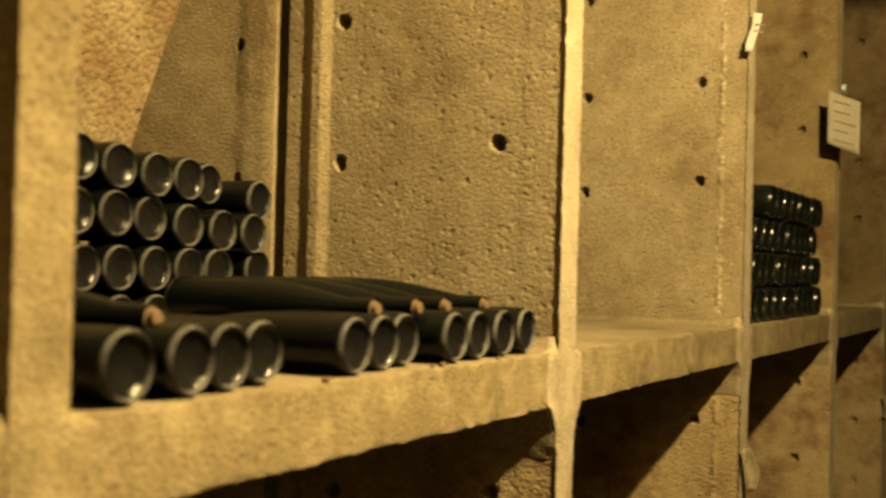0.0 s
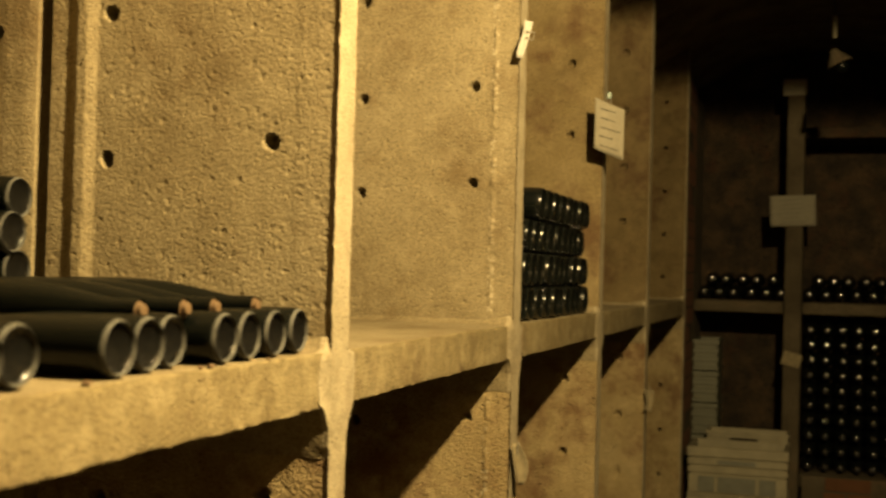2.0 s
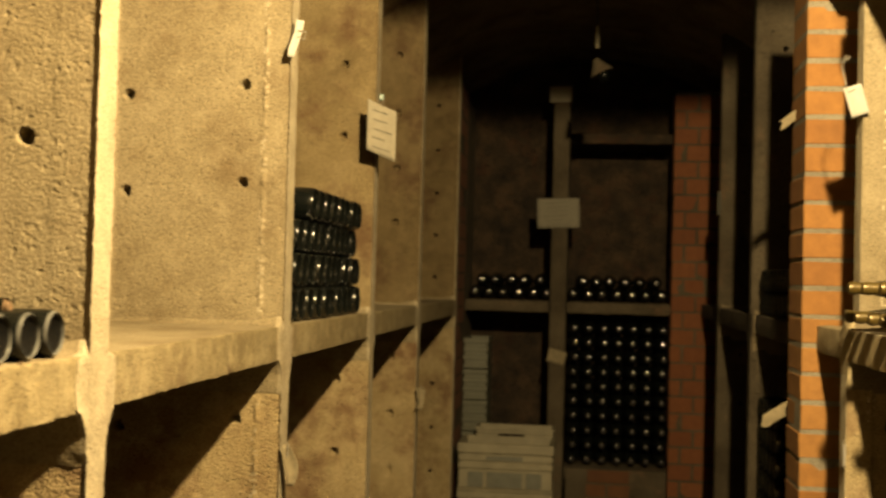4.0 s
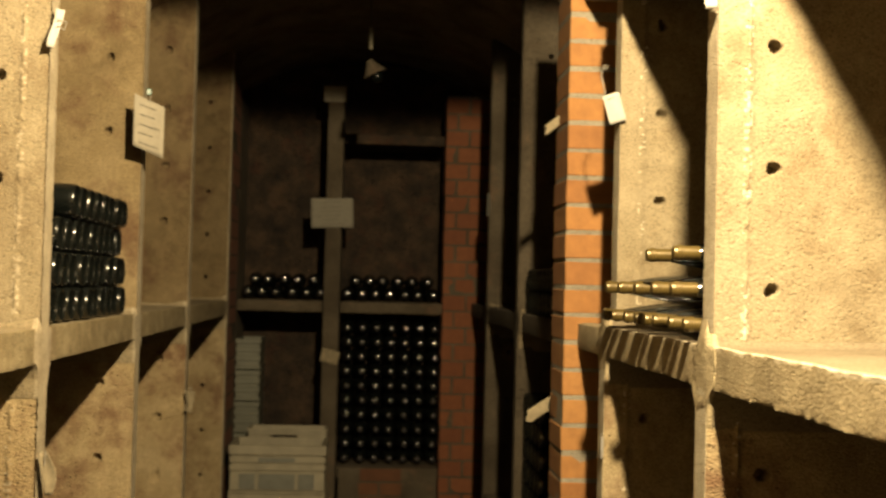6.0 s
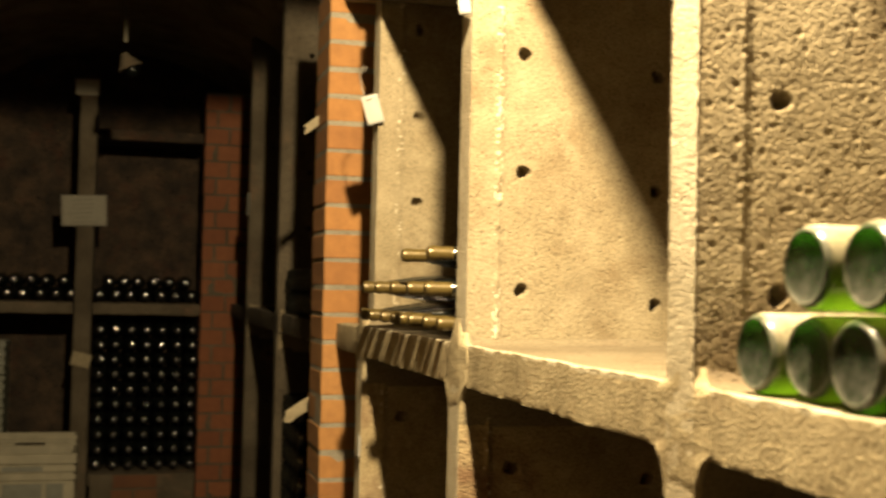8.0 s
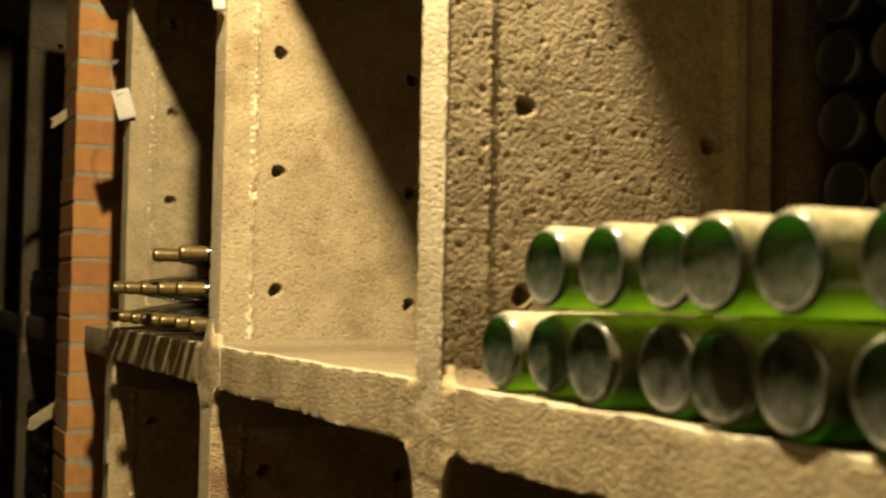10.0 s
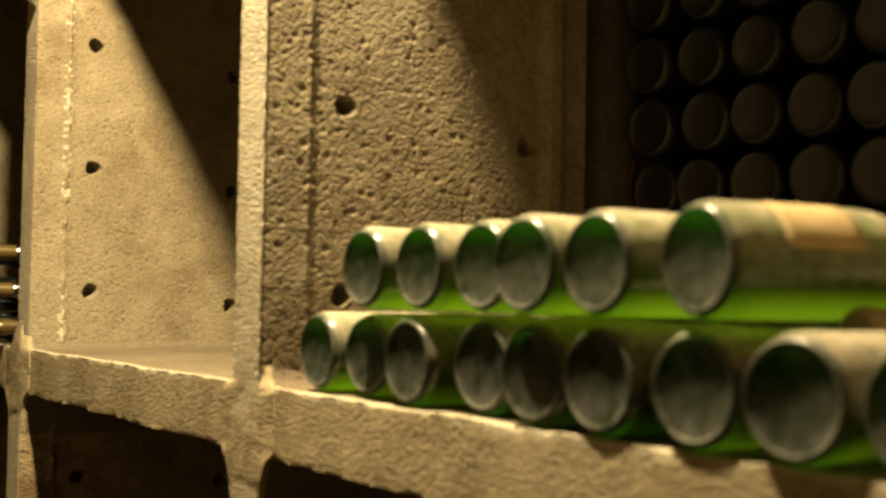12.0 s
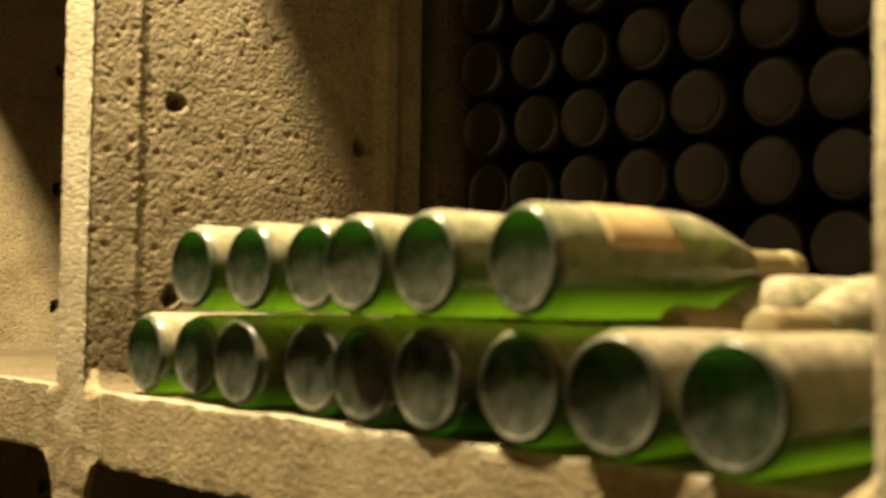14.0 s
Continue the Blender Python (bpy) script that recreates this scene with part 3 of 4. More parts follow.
def cast_shelf(rack, side, x_front, y0, y1, z_top, fine, seed, coarse=0.6, depth=DEPTH, thick=SHELF_T):
    """A shelf seen close: top, front and underside as one grainy skin with broken edges."""
    s = -1 if side == "L" else 1
    near, far = 0.13, depth
    top = np.concatenate([np.arange(far, near, -0.02), np.arange(near, 0, -fine)])
    front = np.arange(0, thick, fine)
    w = np.concatenate([-top, front, np.arange(thick, thick + 0.05, fine), np.arange(thick + 0.05, thick + far, 0.025)])
    ys = np.linspace(y0, y1, max(8, round((y1 - y0) / fine)))
    u, v = np.meshgrid(ys, w, indexing="ij")
    on_top, under = v < 0, v >= thick
    h = relief(u, v, coarse, seed) * np.where(on_top, 0.2, 0.30)
    arris = 0.0010 * np.exp(-np.abs(v) / 0.005) * (0.5 + soft_noise(u, v, 0.02, seed + 31))
    low = 0.0011 * np.exp(-np.abs(v - thick) / 0.006) * (0.7 + soft_noise(u, v, 0.022, seed + 32) + 0.6 * soft_noise(u, v, 0.009, seed + 33))
    wave = 0.0014 * soft_noise(u, v * 0, 0.11, seed + 34)
    x = np.where(on_top, -v, np.where(under, v - thick, -h)) + arris + low + wave * (np.abs(v) < 0.1)
    z = np.where(on_top, z_top + h, np.where(under, z_top - thick - h, z_top - v)) - arris + low * 0.8 + 0.6 * wave
    pts = np.stack([x_front + s * x, u, z], axis=-1).reshape(-1, 3)
    n, m = u.shape
    i, j = np.meshgrid(np.arange(n - 1), np.arange(m - 1), indexing="ij")
    k = (i * m + j).ravel()
    faces = np.stack([k, k + 1, k + m + 1, k + m], axis=-1).tolist()
    faces += [[q * m for q in range(n)] + [q * m + m - 1 for q in range(n - 1, -1, -1)], list(range(m - 1, -1, -1)), [(n - 1) * m + q for q in range(m)]]
    if s > 0:
        faces = [f[::-1] for f in faces]
    me = bpy.data.meshes.new("shelf")
    me.from_pydata(pts.tolist(), [], faces)
    me.polygons.foreach_set("use_smooth", [True] * len(me.polygons))
    me.set_sharp_from_angle(angle=radians(70))
    me.materials.append(M_SHELF_PALE if s > 0 else M_SHELF)
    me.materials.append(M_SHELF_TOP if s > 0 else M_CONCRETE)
    me.materials.append(M_LIGHTENED)
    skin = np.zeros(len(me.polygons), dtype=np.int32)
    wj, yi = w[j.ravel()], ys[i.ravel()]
    # on the right: tops in the darkened copy, top front edge lightened
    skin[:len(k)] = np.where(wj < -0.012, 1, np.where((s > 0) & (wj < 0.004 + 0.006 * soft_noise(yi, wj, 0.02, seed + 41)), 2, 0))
    me.polygons.foreach_set("material_index", skin)
    ob = new("shelf", me)
    ob.parent = rack
    return ob


def haunch(rack, side, x_front, y0, y1, z_top, z_low, mat, step=0.008):
    """The cast fillets where upright and shelf meet, running out into both."""
    s = -1 if side == "L" else 1
    flank = [(-0.006, z_top + 0.052), (-0.001, z_top + 0.034), (0.004, z_top + 0.018), (0.011, z_top + 0.007), (0.022, z_top + 0.0015), (0.034, z_top - 0.006),
             (0.037, (z_top + z_low) / 2), (0.034, z_low + 0.006), (0.024, z_low - 0.002), (0.015, z_low - 0.012), (0.006, z_low - 0.032), (0.001, z_low - 0.054), (-0.006, z_low - 0.082)]
    zs, os = [], []
    for (oa, za), (ob_, zb) in zip(flank, flank[1:]):
        n = max(1, round(abs(za - zb) / step))
        for k in range(n):
            zs.append(za + (zb - za) * k / n)
            os.append(oa + (ob_ - oa) * k / n)
    zs.append(flank[-1][1])
    os.append(flank[-1][0])
    cols = max(6, round((y1 - y0) / step))
    bm = bmesh.new()

    def strip(x, f):
        row = []
        for z, o in zip(zs, os):
            # lies deepest where it runs out to nothing
            sink = 0.0035 * (1 - min(1.0, max(0.0, (o + 0.006) / 0.012))) + 0.0045 * max(0.0, (o - 0.024) / 0.013) * f * f
            if z > z_top - 0.004:
                sink += 0.0075 * abs(f) ** 3
            rise = z
            if abs(f) > 0.7 and z > z_top:
                # away from the front it runs out into a low, uneven bead of mortar along the panel's foot
                rise = z_top + (z - z_top) * (0.24 + 0.22 * max(0.0, 1 - max(0.0, x) / 0.07) + 0.12 * noise.noise(Vector((x * 23, f * 5, y0))))
            p = Vector((x_front + s * (x + sink), (y0 + y1) / 2 + f * ((y1 - y0) / 2 + o), rise))
            row.append(bm.verts.new(p + ripple(p, 0.0016, 0.02) + noise.noise_vector(p / 0.0075) * 0.0009))
        return row
    rows = [strip(x, -1.0) for x in (DEPTH - 0.01, 0.42, 0.36, 0.30, 0.25, 0.20, 0.16, 0.12, 0.09, 0.06, 0.035, 0.015, 0.004)]
    rows += [strip(-0.0054, -1 + 2 * k / cols) for k in range(cols + 1)]
    rows += [strip(x, 1.0) for x in (0.004, 0.015, 0.035, 0.06, 0.09, 0.12, 0.16, 0.20, 0.25, 0.30, 0.36, 0.42, DEPTH - 0.01)]
    for n, (a, b) in enumerate(zip(rows, rows[1:])):
        for k in range(len(zs) - 1):
            f = bm.faces.new((a[k], a[k + 1], b[k + 1], b[k]))
            f.material_index = 1 if n < 12 or n >= len(rows) - 13 else 0
    bmesh.ops.recalc_face_normals(bm, faces=bm.faces)
    ob = part("haunch", bm, mat, rack)
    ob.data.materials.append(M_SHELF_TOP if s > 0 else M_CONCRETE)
    return ob


def build_rack(name, side, x_front, uprights, z_shelf, z_top, label, upper=None, insets=None, shifts=None, close=None, dim=False):
    rack = thing(name, Matrix.Identity(4), label, "wine rack")
    s = -1 if side == "L" else 1
    low = z_shelf - SHELF_T
    for k, (a, b) in enumerate(uprights):
        near = min(abs(a), abs(b))
        step = 0.0125 if near < 2.5 else 0.018 if near < 4 else 0.025
        inset = (insets or {}).get(k, 0.0) * s
        shift = (shifts or {}).get(k, 0.0)
        face = M_DIMMED if dim else M_LIGHTENED if s > 0 else M_SHELF if k == 1 else M_CEMENT
        tone = M_DIMMED if dim else M_BROWN_DIM if s < 0 and k > 4 else M_BROWN if s < 0 and k > 3 else None
        if close and k in close:
            fine, span, coarse, seam = close[k]
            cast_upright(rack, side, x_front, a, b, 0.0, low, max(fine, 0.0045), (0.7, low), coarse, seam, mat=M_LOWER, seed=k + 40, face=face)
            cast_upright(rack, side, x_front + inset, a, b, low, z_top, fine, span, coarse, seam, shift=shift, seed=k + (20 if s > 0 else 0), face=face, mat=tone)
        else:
            divider(rack, side, x_front, a, b, 0.0, low, max(step, 0.018), mat=M_DIMMED if dim else M_LOWER)
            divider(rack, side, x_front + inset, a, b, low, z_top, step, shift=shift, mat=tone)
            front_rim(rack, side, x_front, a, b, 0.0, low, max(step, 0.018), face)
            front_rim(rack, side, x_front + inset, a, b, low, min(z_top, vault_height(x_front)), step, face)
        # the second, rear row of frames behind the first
        # on the right in the dimmed copy, which keeps the bay's shade dark
        divider(rack, side, x_front + s * REAR, a, b, 0.0, z_top, 0.0135 if near < 2 else 0.025, depth=0.47, shift=-0.096, first=0.078, mat=M_DIMMED if s > 0 else None)
        haunch(rack, side, x_front, a, b, z_shelf, low, M_SHELF_PALE if s > 0 and not dim else face)
    for (a, b), (c, d) in zip(uprights, uprights[1:]):
        if close and b > 0:
            cast_shelf(rack, side, x_front, b, c, z_shelf, 0.0027 if c < 2.5 else 0.004 if c < 3.5 else 0.007, 60 + c)
        else:
            shelf(rack, side, x_front, b, c, z_shelf, 0.025, mat=M_DIMMED if dim else None)
        shelf(rack, side, x_front + s * REAR, b, c, z_shelf + (0.042 if s > 0 else 0.0), 0.03, depth=0.47, mat=M_DIMMED if dim else None)
        shelf(rack, side, x_front, b, c, 0.30 if s > 0 else 0.12, 0.03, thick=0.10, mat=M_DIMMED if dim else None)
        shelf(rack, side, x_front + s * REAR, b, c, 0.30 if s > 0 else 0.12, 0.04, depth=0.47, thick=0.10, mat=M_DIMMED if dim else None)
        if upper:
            shelf(rack, side, x_front, b, c, upper if c < 3.0 else upper - 0.05, 0.03, thick=0.085)
    return rack


build_rack("concrete_wine_rack", "L", XL, [(-0.48, -0.40), (0.70, 0.766), (1.784, 1.858), (2.945, 3.022), (4.165, 4.242), (5.375, 5.455), (6.945, 7.030)],
           SHELF_L, 2.78, "tall wine rack of pale pitted pumice concrete along the aisle", shifts={2: -0.045, 3: -0.02},
           close={1: (0.004, (1.2, 1.8), 0.8, 0.0), 2: (0.0026, (1.2, 2.1), 0.5, 0.0), 3: (0.003, (1.2, 2.3), 0.8, 0.005), 4: (0.005, (1.2, 2.4), 0.8, 0.0), 5: (0.007, (1.2, 2.5), 0.6, 0.0)})
rack_r = build_rack("concrete_wine_rack", "R", XR, [(-0.70, -0.62), (0.31, 0.388), (1.372, 1.448), (2.377, 2.457), (3.345, 3.425)],
                    SHELF_R, 2.75, "wine rack of pale pitted pumice concrete with two tiers", upper=2.365, insets={3: 0.012, 4: 0.03},
                    close={2: (0.0019, (1.2, 1.95), 0.6, 0.001), 3: (0.0025, (1.2, 2.15), 0.5, 0.006), 4: (0.005, (1.2, 2.3), 0.45, 0.003)})
shelf(rack_r, "R", XR + 0.008, 3.425, 3.848, SHELF_R - 0.005, 0.022)
shelf(rack_r, "R", XR + 0.006, 3.425, 3.848, 2.43, 0.03, thick=0.09)
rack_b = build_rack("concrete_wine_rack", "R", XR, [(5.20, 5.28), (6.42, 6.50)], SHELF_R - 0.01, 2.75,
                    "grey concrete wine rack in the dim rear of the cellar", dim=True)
shelf(rack_b, "R", XR + 0.01, 4.10, 5.20, SHELF_R - 0.01, 0.03, mat=M_DIMMED)
shelf(rack_b, "R", XR + 0.01, 4.10, 5.20, 0.30, 0.04, thick=0.10, mat=M_DIMMED)
shelf(rack_b, "R", XR + 0.01, 6.50, 7.45, SHELF_R - 0.01, 0.03, mat=M_DIMMED)


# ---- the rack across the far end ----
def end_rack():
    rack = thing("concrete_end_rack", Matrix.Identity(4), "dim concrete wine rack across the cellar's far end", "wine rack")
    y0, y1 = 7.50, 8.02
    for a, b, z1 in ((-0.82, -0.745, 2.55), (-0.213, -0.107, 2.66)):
        part("post", rough_box(a, b, y0, y1, 0.0, z1, 0.03, 0.004, 0.05, 0.012), M_DIMMED, rack)
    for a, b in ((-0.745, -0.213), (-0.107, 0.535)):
        part("shelf", rough_box(a, b, y0 + 0.004, y1, 1.214, 1.290, 0.03, 0.004, 0.05, 0.012), M_DIMMED, rack)
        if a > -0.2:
            # upper shelf takes the darker wall masonry, so its dimness is in colour
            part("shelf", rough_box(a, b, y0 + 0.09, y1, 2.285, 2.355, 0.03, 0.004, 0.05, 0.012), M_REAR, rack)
        part("shelf", rough_box(a, b, y0 + 0.05, y1, 0.18, 0.262, 0.03, 0.004, 0.05, 0.012), M_DIMMED, rack)


end_rack()


# ---- bricks ----
def brick_mesh(lx, ly, lz):
    bm = bmesh.new()
    bmesh.ops.create_cube(bm, size=1.0)
    for v in bm.verts:
        v.co = Vector((v.co.x * lx, v.co.y * ly, v.co.z * lz))
    bmesh.ops.bevel(bm, geom=bm.edges[:], offset=0.0028, segments=1, affect="EDGES")
    for v in bm.verts:
        v.co += ripple(v.co, 0.0015, 0.04, lx * 31)
    me = bpy.data.meshes.new("brick")
    bm.to_mesh(me)
    bm.free()
    return me


BRICKS = {}


def brick(parent, x0, x1, y0, y1, z0, z1, rnd, mat):
    key = (round(x1 - x0, 3), round(y1 - y0, 3), round(z1 - z0, 3), mat.name)
    if key not in BRICKS:
        BRICKS[key] = brick_mesh(*key[:3])
        BRICKS[key].materials.append(mat)
    ob = new("brick", BRICKS[key])
    ob.parent = parent
    ob.matrix_basis = pose((x0 + x1) / 2 + rnd.uniform(-1, 1) * 0.0015, (y0 + y1) / 2 + rnd.uniform(-1, 1) * 0.0015, (z0 + z1) / 2, 0, 0, rnd.uniform(-0.4, 0.4))


def brick_pier(label, x0, x1, y0, y1, z0, top, pitch, even, odd, joint=0.013, seed=1, mat=M_BRICK, bed=M_MORTAR):
    rnd = random.Random(seed)
    pier = thing("brick_pier", Matrix.Identity(4), label, "brick pier")
    part("mortar", rough_box(x0 + 0.0014, x1 - 0.0014, y0 + 0.0014, y1 - 0.0014, z0, top, 0.06, 0.0006, 0.05, 0.002), bed, pier)
    k, z = 0, z0
    while z + pitch < top:
        for a, b in (even if k % 2 == 0 else odd):
            brick(pier, x0 + a, x0 + b, y0, y1, z + joint / 2, z + pitch - joint / 2, rnd, mat)
        k, z = k + 1, z + pitch
    return pier


# ---- bottles ----
SHAPES = {
    # radius, body end, shoulder points, neck radius, length
    "round": (0.0365, 0.185, [(0.200, 0.0350), (0.212, 0.0290), (0.222, 0.0210), (0.235, 0.0160)], 0.0140, 0.300),
    "flute": (0.0350, 0.118, [(0.145, 0.0343), (0.175, 0.0318), (0.205, 0.0278), (0.235, 0.0226), (0.262, 0.0176)], 0.0140, 0.330),
    "sturdy": (0.0460, 0.150, [(0.170, 0.0445), (0.195, 0.0382), (0.220, 0.0292), (0.243, 0.0208)], 0.0150, 0.318),
    "slope": (0.0445, 0.150, [(0.170, 0.0430), (0.195, 0.0370), (0.220, 0.0285), (0.243, 0.0205)], 0.0150, 0.318),
    "stout": (0.0470, 0.155, [(0.175, 0.0450), (0.200, 0.0380), (0.224, 0.0285), (0.245, 0.0205)], 0.0150, 0.318),
}


def bottle(kind, body_mat, ring_mat, punt_mat, foil_mat, label, group, paper=False, turns=24, foil_len=0.075):
    r, end, shoulder, nr, length = SHAPES[kind]
    b = thing("wine_bottle", Matrix.Identity(4), label, "bottle", group)
    foil = length - foil_len
    heel = [(0.010, r * 0.966), (0.017, r * 0.984), (0.030, r)] if kind == "stout" else [(0.0075, r * 0.972), (0.011, r * 0.988), (0.017, r * 0.997), (0.026, r)]
    rim = r * (0.945 if kind == "stout" else 0.948)
    prof = [(0.0055, rim)] + heel + [(end, r)] + shoulder + ([(shoulder[-1][0] + 0.02, nr)] if foil > shoulder[-1][0] + 0.023 else []) + [(foil + 0.003, nr)]
    part("glass_body", lathe(prof, turns), body_mat, b)
    if kind in ("slope", "sturdy"):
        # a narrow standing ring and a wide, gently domed bottom
        ring = [(0.0055, rim), (0.0032, r * 0.925), (0.0012, r * 0.895), (0.0002, r * 0.870), (0.0, r * 0.855), (0.0005, r * 0.830), (0.0016, r * 0.80)]
        punt = [(0.0016, r * 0.80)] + [(0.0016 + x, r * f) for x, f in ((0.0009, 0.75), (0.0017, 0.67), (0.0026, 0.55), (0.0033, 0.42), (0.0038, 0.28), (0.0041, 0.13), (0.0042, 0.0))]
    else:
        ring = [(0.0055, rim), (0.003, r * 0.935), (0.0012, r * 0.91), (0.0, r * 0.88), (0.0010, r * 0.862), (0.0028, r * 0.84), (0.0045, r * 0.82)]
        punt = [(0.0045, r * 0.82)] + [(0.0045 + x, r * f) for x, f in ((0.0015, 0.78), (0.0037, 0.62), (0.0065, 0.42), (0.0081, 0.25), (0.0087, 0.1), (0.0088, 0.0))]
    part("base_ring", lathe(ring, turns), ring_mat, b)
    part("punt", lathe(punt, turns), punt_mat, b)
    if foil_len > 0.03:
        cap = [(foil, nr), (foil, nr + 0.0012), (length - 0.020, nr + 0.0010), (length - 0.019, nr + 0.0024), (length - 0.008, nr + 0.0024), (length - 0.007, nr + 0.0010), (length - 0.001, nr), (length, nr * 0.8), (length, 0.0)]
    else:
        cap = [(foil, nr), (foil + 0.001, nr * 0.62), (length - 0.001, nr * 0.58), (length, nr * 0.5), (length, 0.0)]
    part("capsule", lathe(cap, 16), foil_mat, b)
    if paper:
        bm = bmesh.new()
        rows = []
        for i in range(9):
            x = 0.050 + 0.078 * i / 8
            rows.append([bm.verts.new((x, -(r + 0.0006) * math.sin(a), (r + 0.0006) * math.cos(a))) for a in (radians(-32 + 64 * k / 12) for k in range(13))])
        for p, q in zip(rows, rows[1:]):
            for k in range(12):
                bm.faces.new((p[k], q[k], q[k + 1], p[k + 1]))
        ob = part("label", bm, M_LABEL, b, "stained tan paper label")
        ob.modifiers.new("thick", "SOLIDIFY").thickness = 0.0004
    return b


def lay(proto, x, y, z, heading, roll=0.0, tilt=0.0):
    """Lay a bottle down, its bottom at (x, y, z), its neck towards heading (degrees from +x)."""
    return copy_thing(proto, pose(x, y, z, 0, 0, heading) @ pose(0, 0, 0, 0, tilt, 0) @ pose(0, 0, 0, roll, 0, 0))


rnd = random.Random(7)
G1, G2, G3 = "old bottles on the open rack shelf", "stacked dark bottles", "dusty green bottles on the shelf"
stacked = bottle("round", M_DARK, M_RING, M_PUNT, M_COPPER, "dusty dark wine bottle stacked behind the shelf", "stacked bottles at the back of the bay", foil_len=0.009)
dark = bottle("flute", M_DARK, M_RING, M_PUNT, M_COPPER, "dusty dark wine bottle lying on a concrete shelf", G1, foil_len=0.009)
black = bottle("stout", M_BLACK, M_BLACK, M_BLACK, M_GOLD, "glossy black wine bottle stacked in a concrete bay", G2, turns=20)
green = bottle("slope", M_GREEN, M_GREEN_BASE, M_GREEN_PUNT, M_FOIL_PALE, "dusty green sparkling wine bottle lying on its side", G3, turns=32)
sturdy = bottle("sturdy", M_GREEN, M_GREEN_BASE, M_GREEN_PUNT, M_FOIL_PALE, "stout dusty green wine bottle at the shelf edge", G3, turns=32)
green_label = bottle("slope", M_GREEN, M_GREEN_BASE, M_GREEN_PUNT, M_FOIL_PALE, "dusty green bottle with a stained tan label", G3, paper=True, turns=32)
foiled = bottle("slope", M_BLACK, M_BLACK, M_BLACK, M_FOIL_DARK, "dark bottle with shiny foil stacked neck outwards", "bottles stacked in the end rack", turns=16)
necks = bottle("flute", M_BLACK, M_RING, M_PUNT, M_GOLD, "dark bottle with gold-brown foil, neck towards the aisle", "bottles lying neck outwards", turns=20, foil_len=0.056)
grey = bottle("slope", M_SHADE, M_SHADE_RING, M_SHADE, M_GOLD, "dusty dark bottle stacked in the shaded rear bay", "bottles stacked in the rear bay", turns=20)
r1 = 0.0365
zl = SHELF_L + 0.036

# left shelf, first layer: bottoms towards the aisle
for x, y in ((-0.762, 0.853), (-0.762, 0.938), (-0.766, 1.000), (-0.780, 1.073), (-0.762, 1.227), (-0.770, 1.302), (-0.783, 1.376), (-0.762, 1.477), (-0.764, 1.551), (-0.762, 1.630), (-0.764, 1.714)):
    lay(dark, x, y, zl, 180 + rnd.uniform(-1.5, 1.5), rnd.uniform(0, 360))
# second layer, necks towards the aisle
for x, y in ((-1.120, 0.925), (-1.122, 1.350), (-1.120, 1.450), (-1.118, 1.530), (-1.122, 1.650)):
    lay(dark, x - 0.012, y, zl + 0.038, rnd.uniform(-2, 2), rnd.uniform(0, 360))
# left rear stack
for k, ys in enumerate(([1.330, 1.406, 1.484, 1.562, 1.640], [1.324, 1.399, 1.474, 1.552, 1.627, 1.742], [1.311, 1.387, 1.463, 1.545, 1.637, 1.716], [1.316, 1.394, 1.468, 1.555, 1.650, 1.744])):
    full = ys + [ys[0] - 0.0765 * n for n in range(1, 8) if ys[0] - 0.0765 * n > 0.81]
    sag = {2: (0.007, 0.007, 0.002, -0.005, -0.010, -0.012), 3: (0.011, 0.004, -0.004, -0.004, -0.005, -0.028)}.get(k, (0.0,) * 6)
    for n, y in enumerate(full):
        back = 0.040 if k == 3 and y == 1.650 else 0.0
        low = sag[n] if n < len(ys) else sag[0]
        lay(stacked, -1.288 - back + rnd.uniform(-0.006, 0.006), y, SHELF_L + r1 + 0.004 + 0.0745 * k + low, 180 + rnd.uniform(-1.5, 1.5), rnd.uniform(0, 360))
# the full stack two bays on
r2 = 0.0445
for k in range(4):
    for n in range(12):
        y = 3.072 + 0.0955 * n + (0.010 if k % 2 else 0)
        if y < 4.11 and (k < 3 or n > 2):
            lay(black, -0.766 + rnd.uniform(-0.006, 0.006) - (0.012 if k == 2 else 0), y, SHELF_L + 0.049 + 0.0942 * k, 180 + rnd.uniform(-1, 1), rnd.uniform(0, 360))
# right shelf, bottoms over the shelf's edge
zr = SHELF_R + 0.0478
for x, y in ((0.712, 1.267), (0.722, 1.175), (0.700, 1.061), (0.712, 0.952), (0.697, 0.859), (0.694, 0.772), (0.694, 0.669), (0.690, 0.576), (0.686, 0.477)):
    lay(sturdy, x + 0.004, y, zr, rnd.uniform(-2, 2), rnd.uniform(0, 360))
for x, y in ((0.700, 1.138), (0.705, 1.040), (0.714, 0.949), (0.691, 0.858), (0.695, 0.770)):
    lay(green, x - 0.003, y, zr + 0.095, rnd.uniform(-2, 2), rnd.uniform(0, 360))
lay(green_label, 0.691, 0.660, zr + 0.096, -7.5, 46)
for x, y in ((1.110, 0.598), (1.110, 0.510)):
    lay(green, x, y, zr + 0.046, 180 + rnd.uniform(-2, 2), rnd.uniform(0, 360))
# right rear stack
for k in range(9):
    for n in range(10):
        lay(grey, 1.282 + rnd.uniform(-0.006, 0.006), 0.432 + 0.0962 * n + rnd.uniform(-0.006, 0.006), SHELF_R + 0.042 + r2 + 0.0928 * k, rnd.uniform(-1.5, 1.5), rnd.uniform(0, 360))
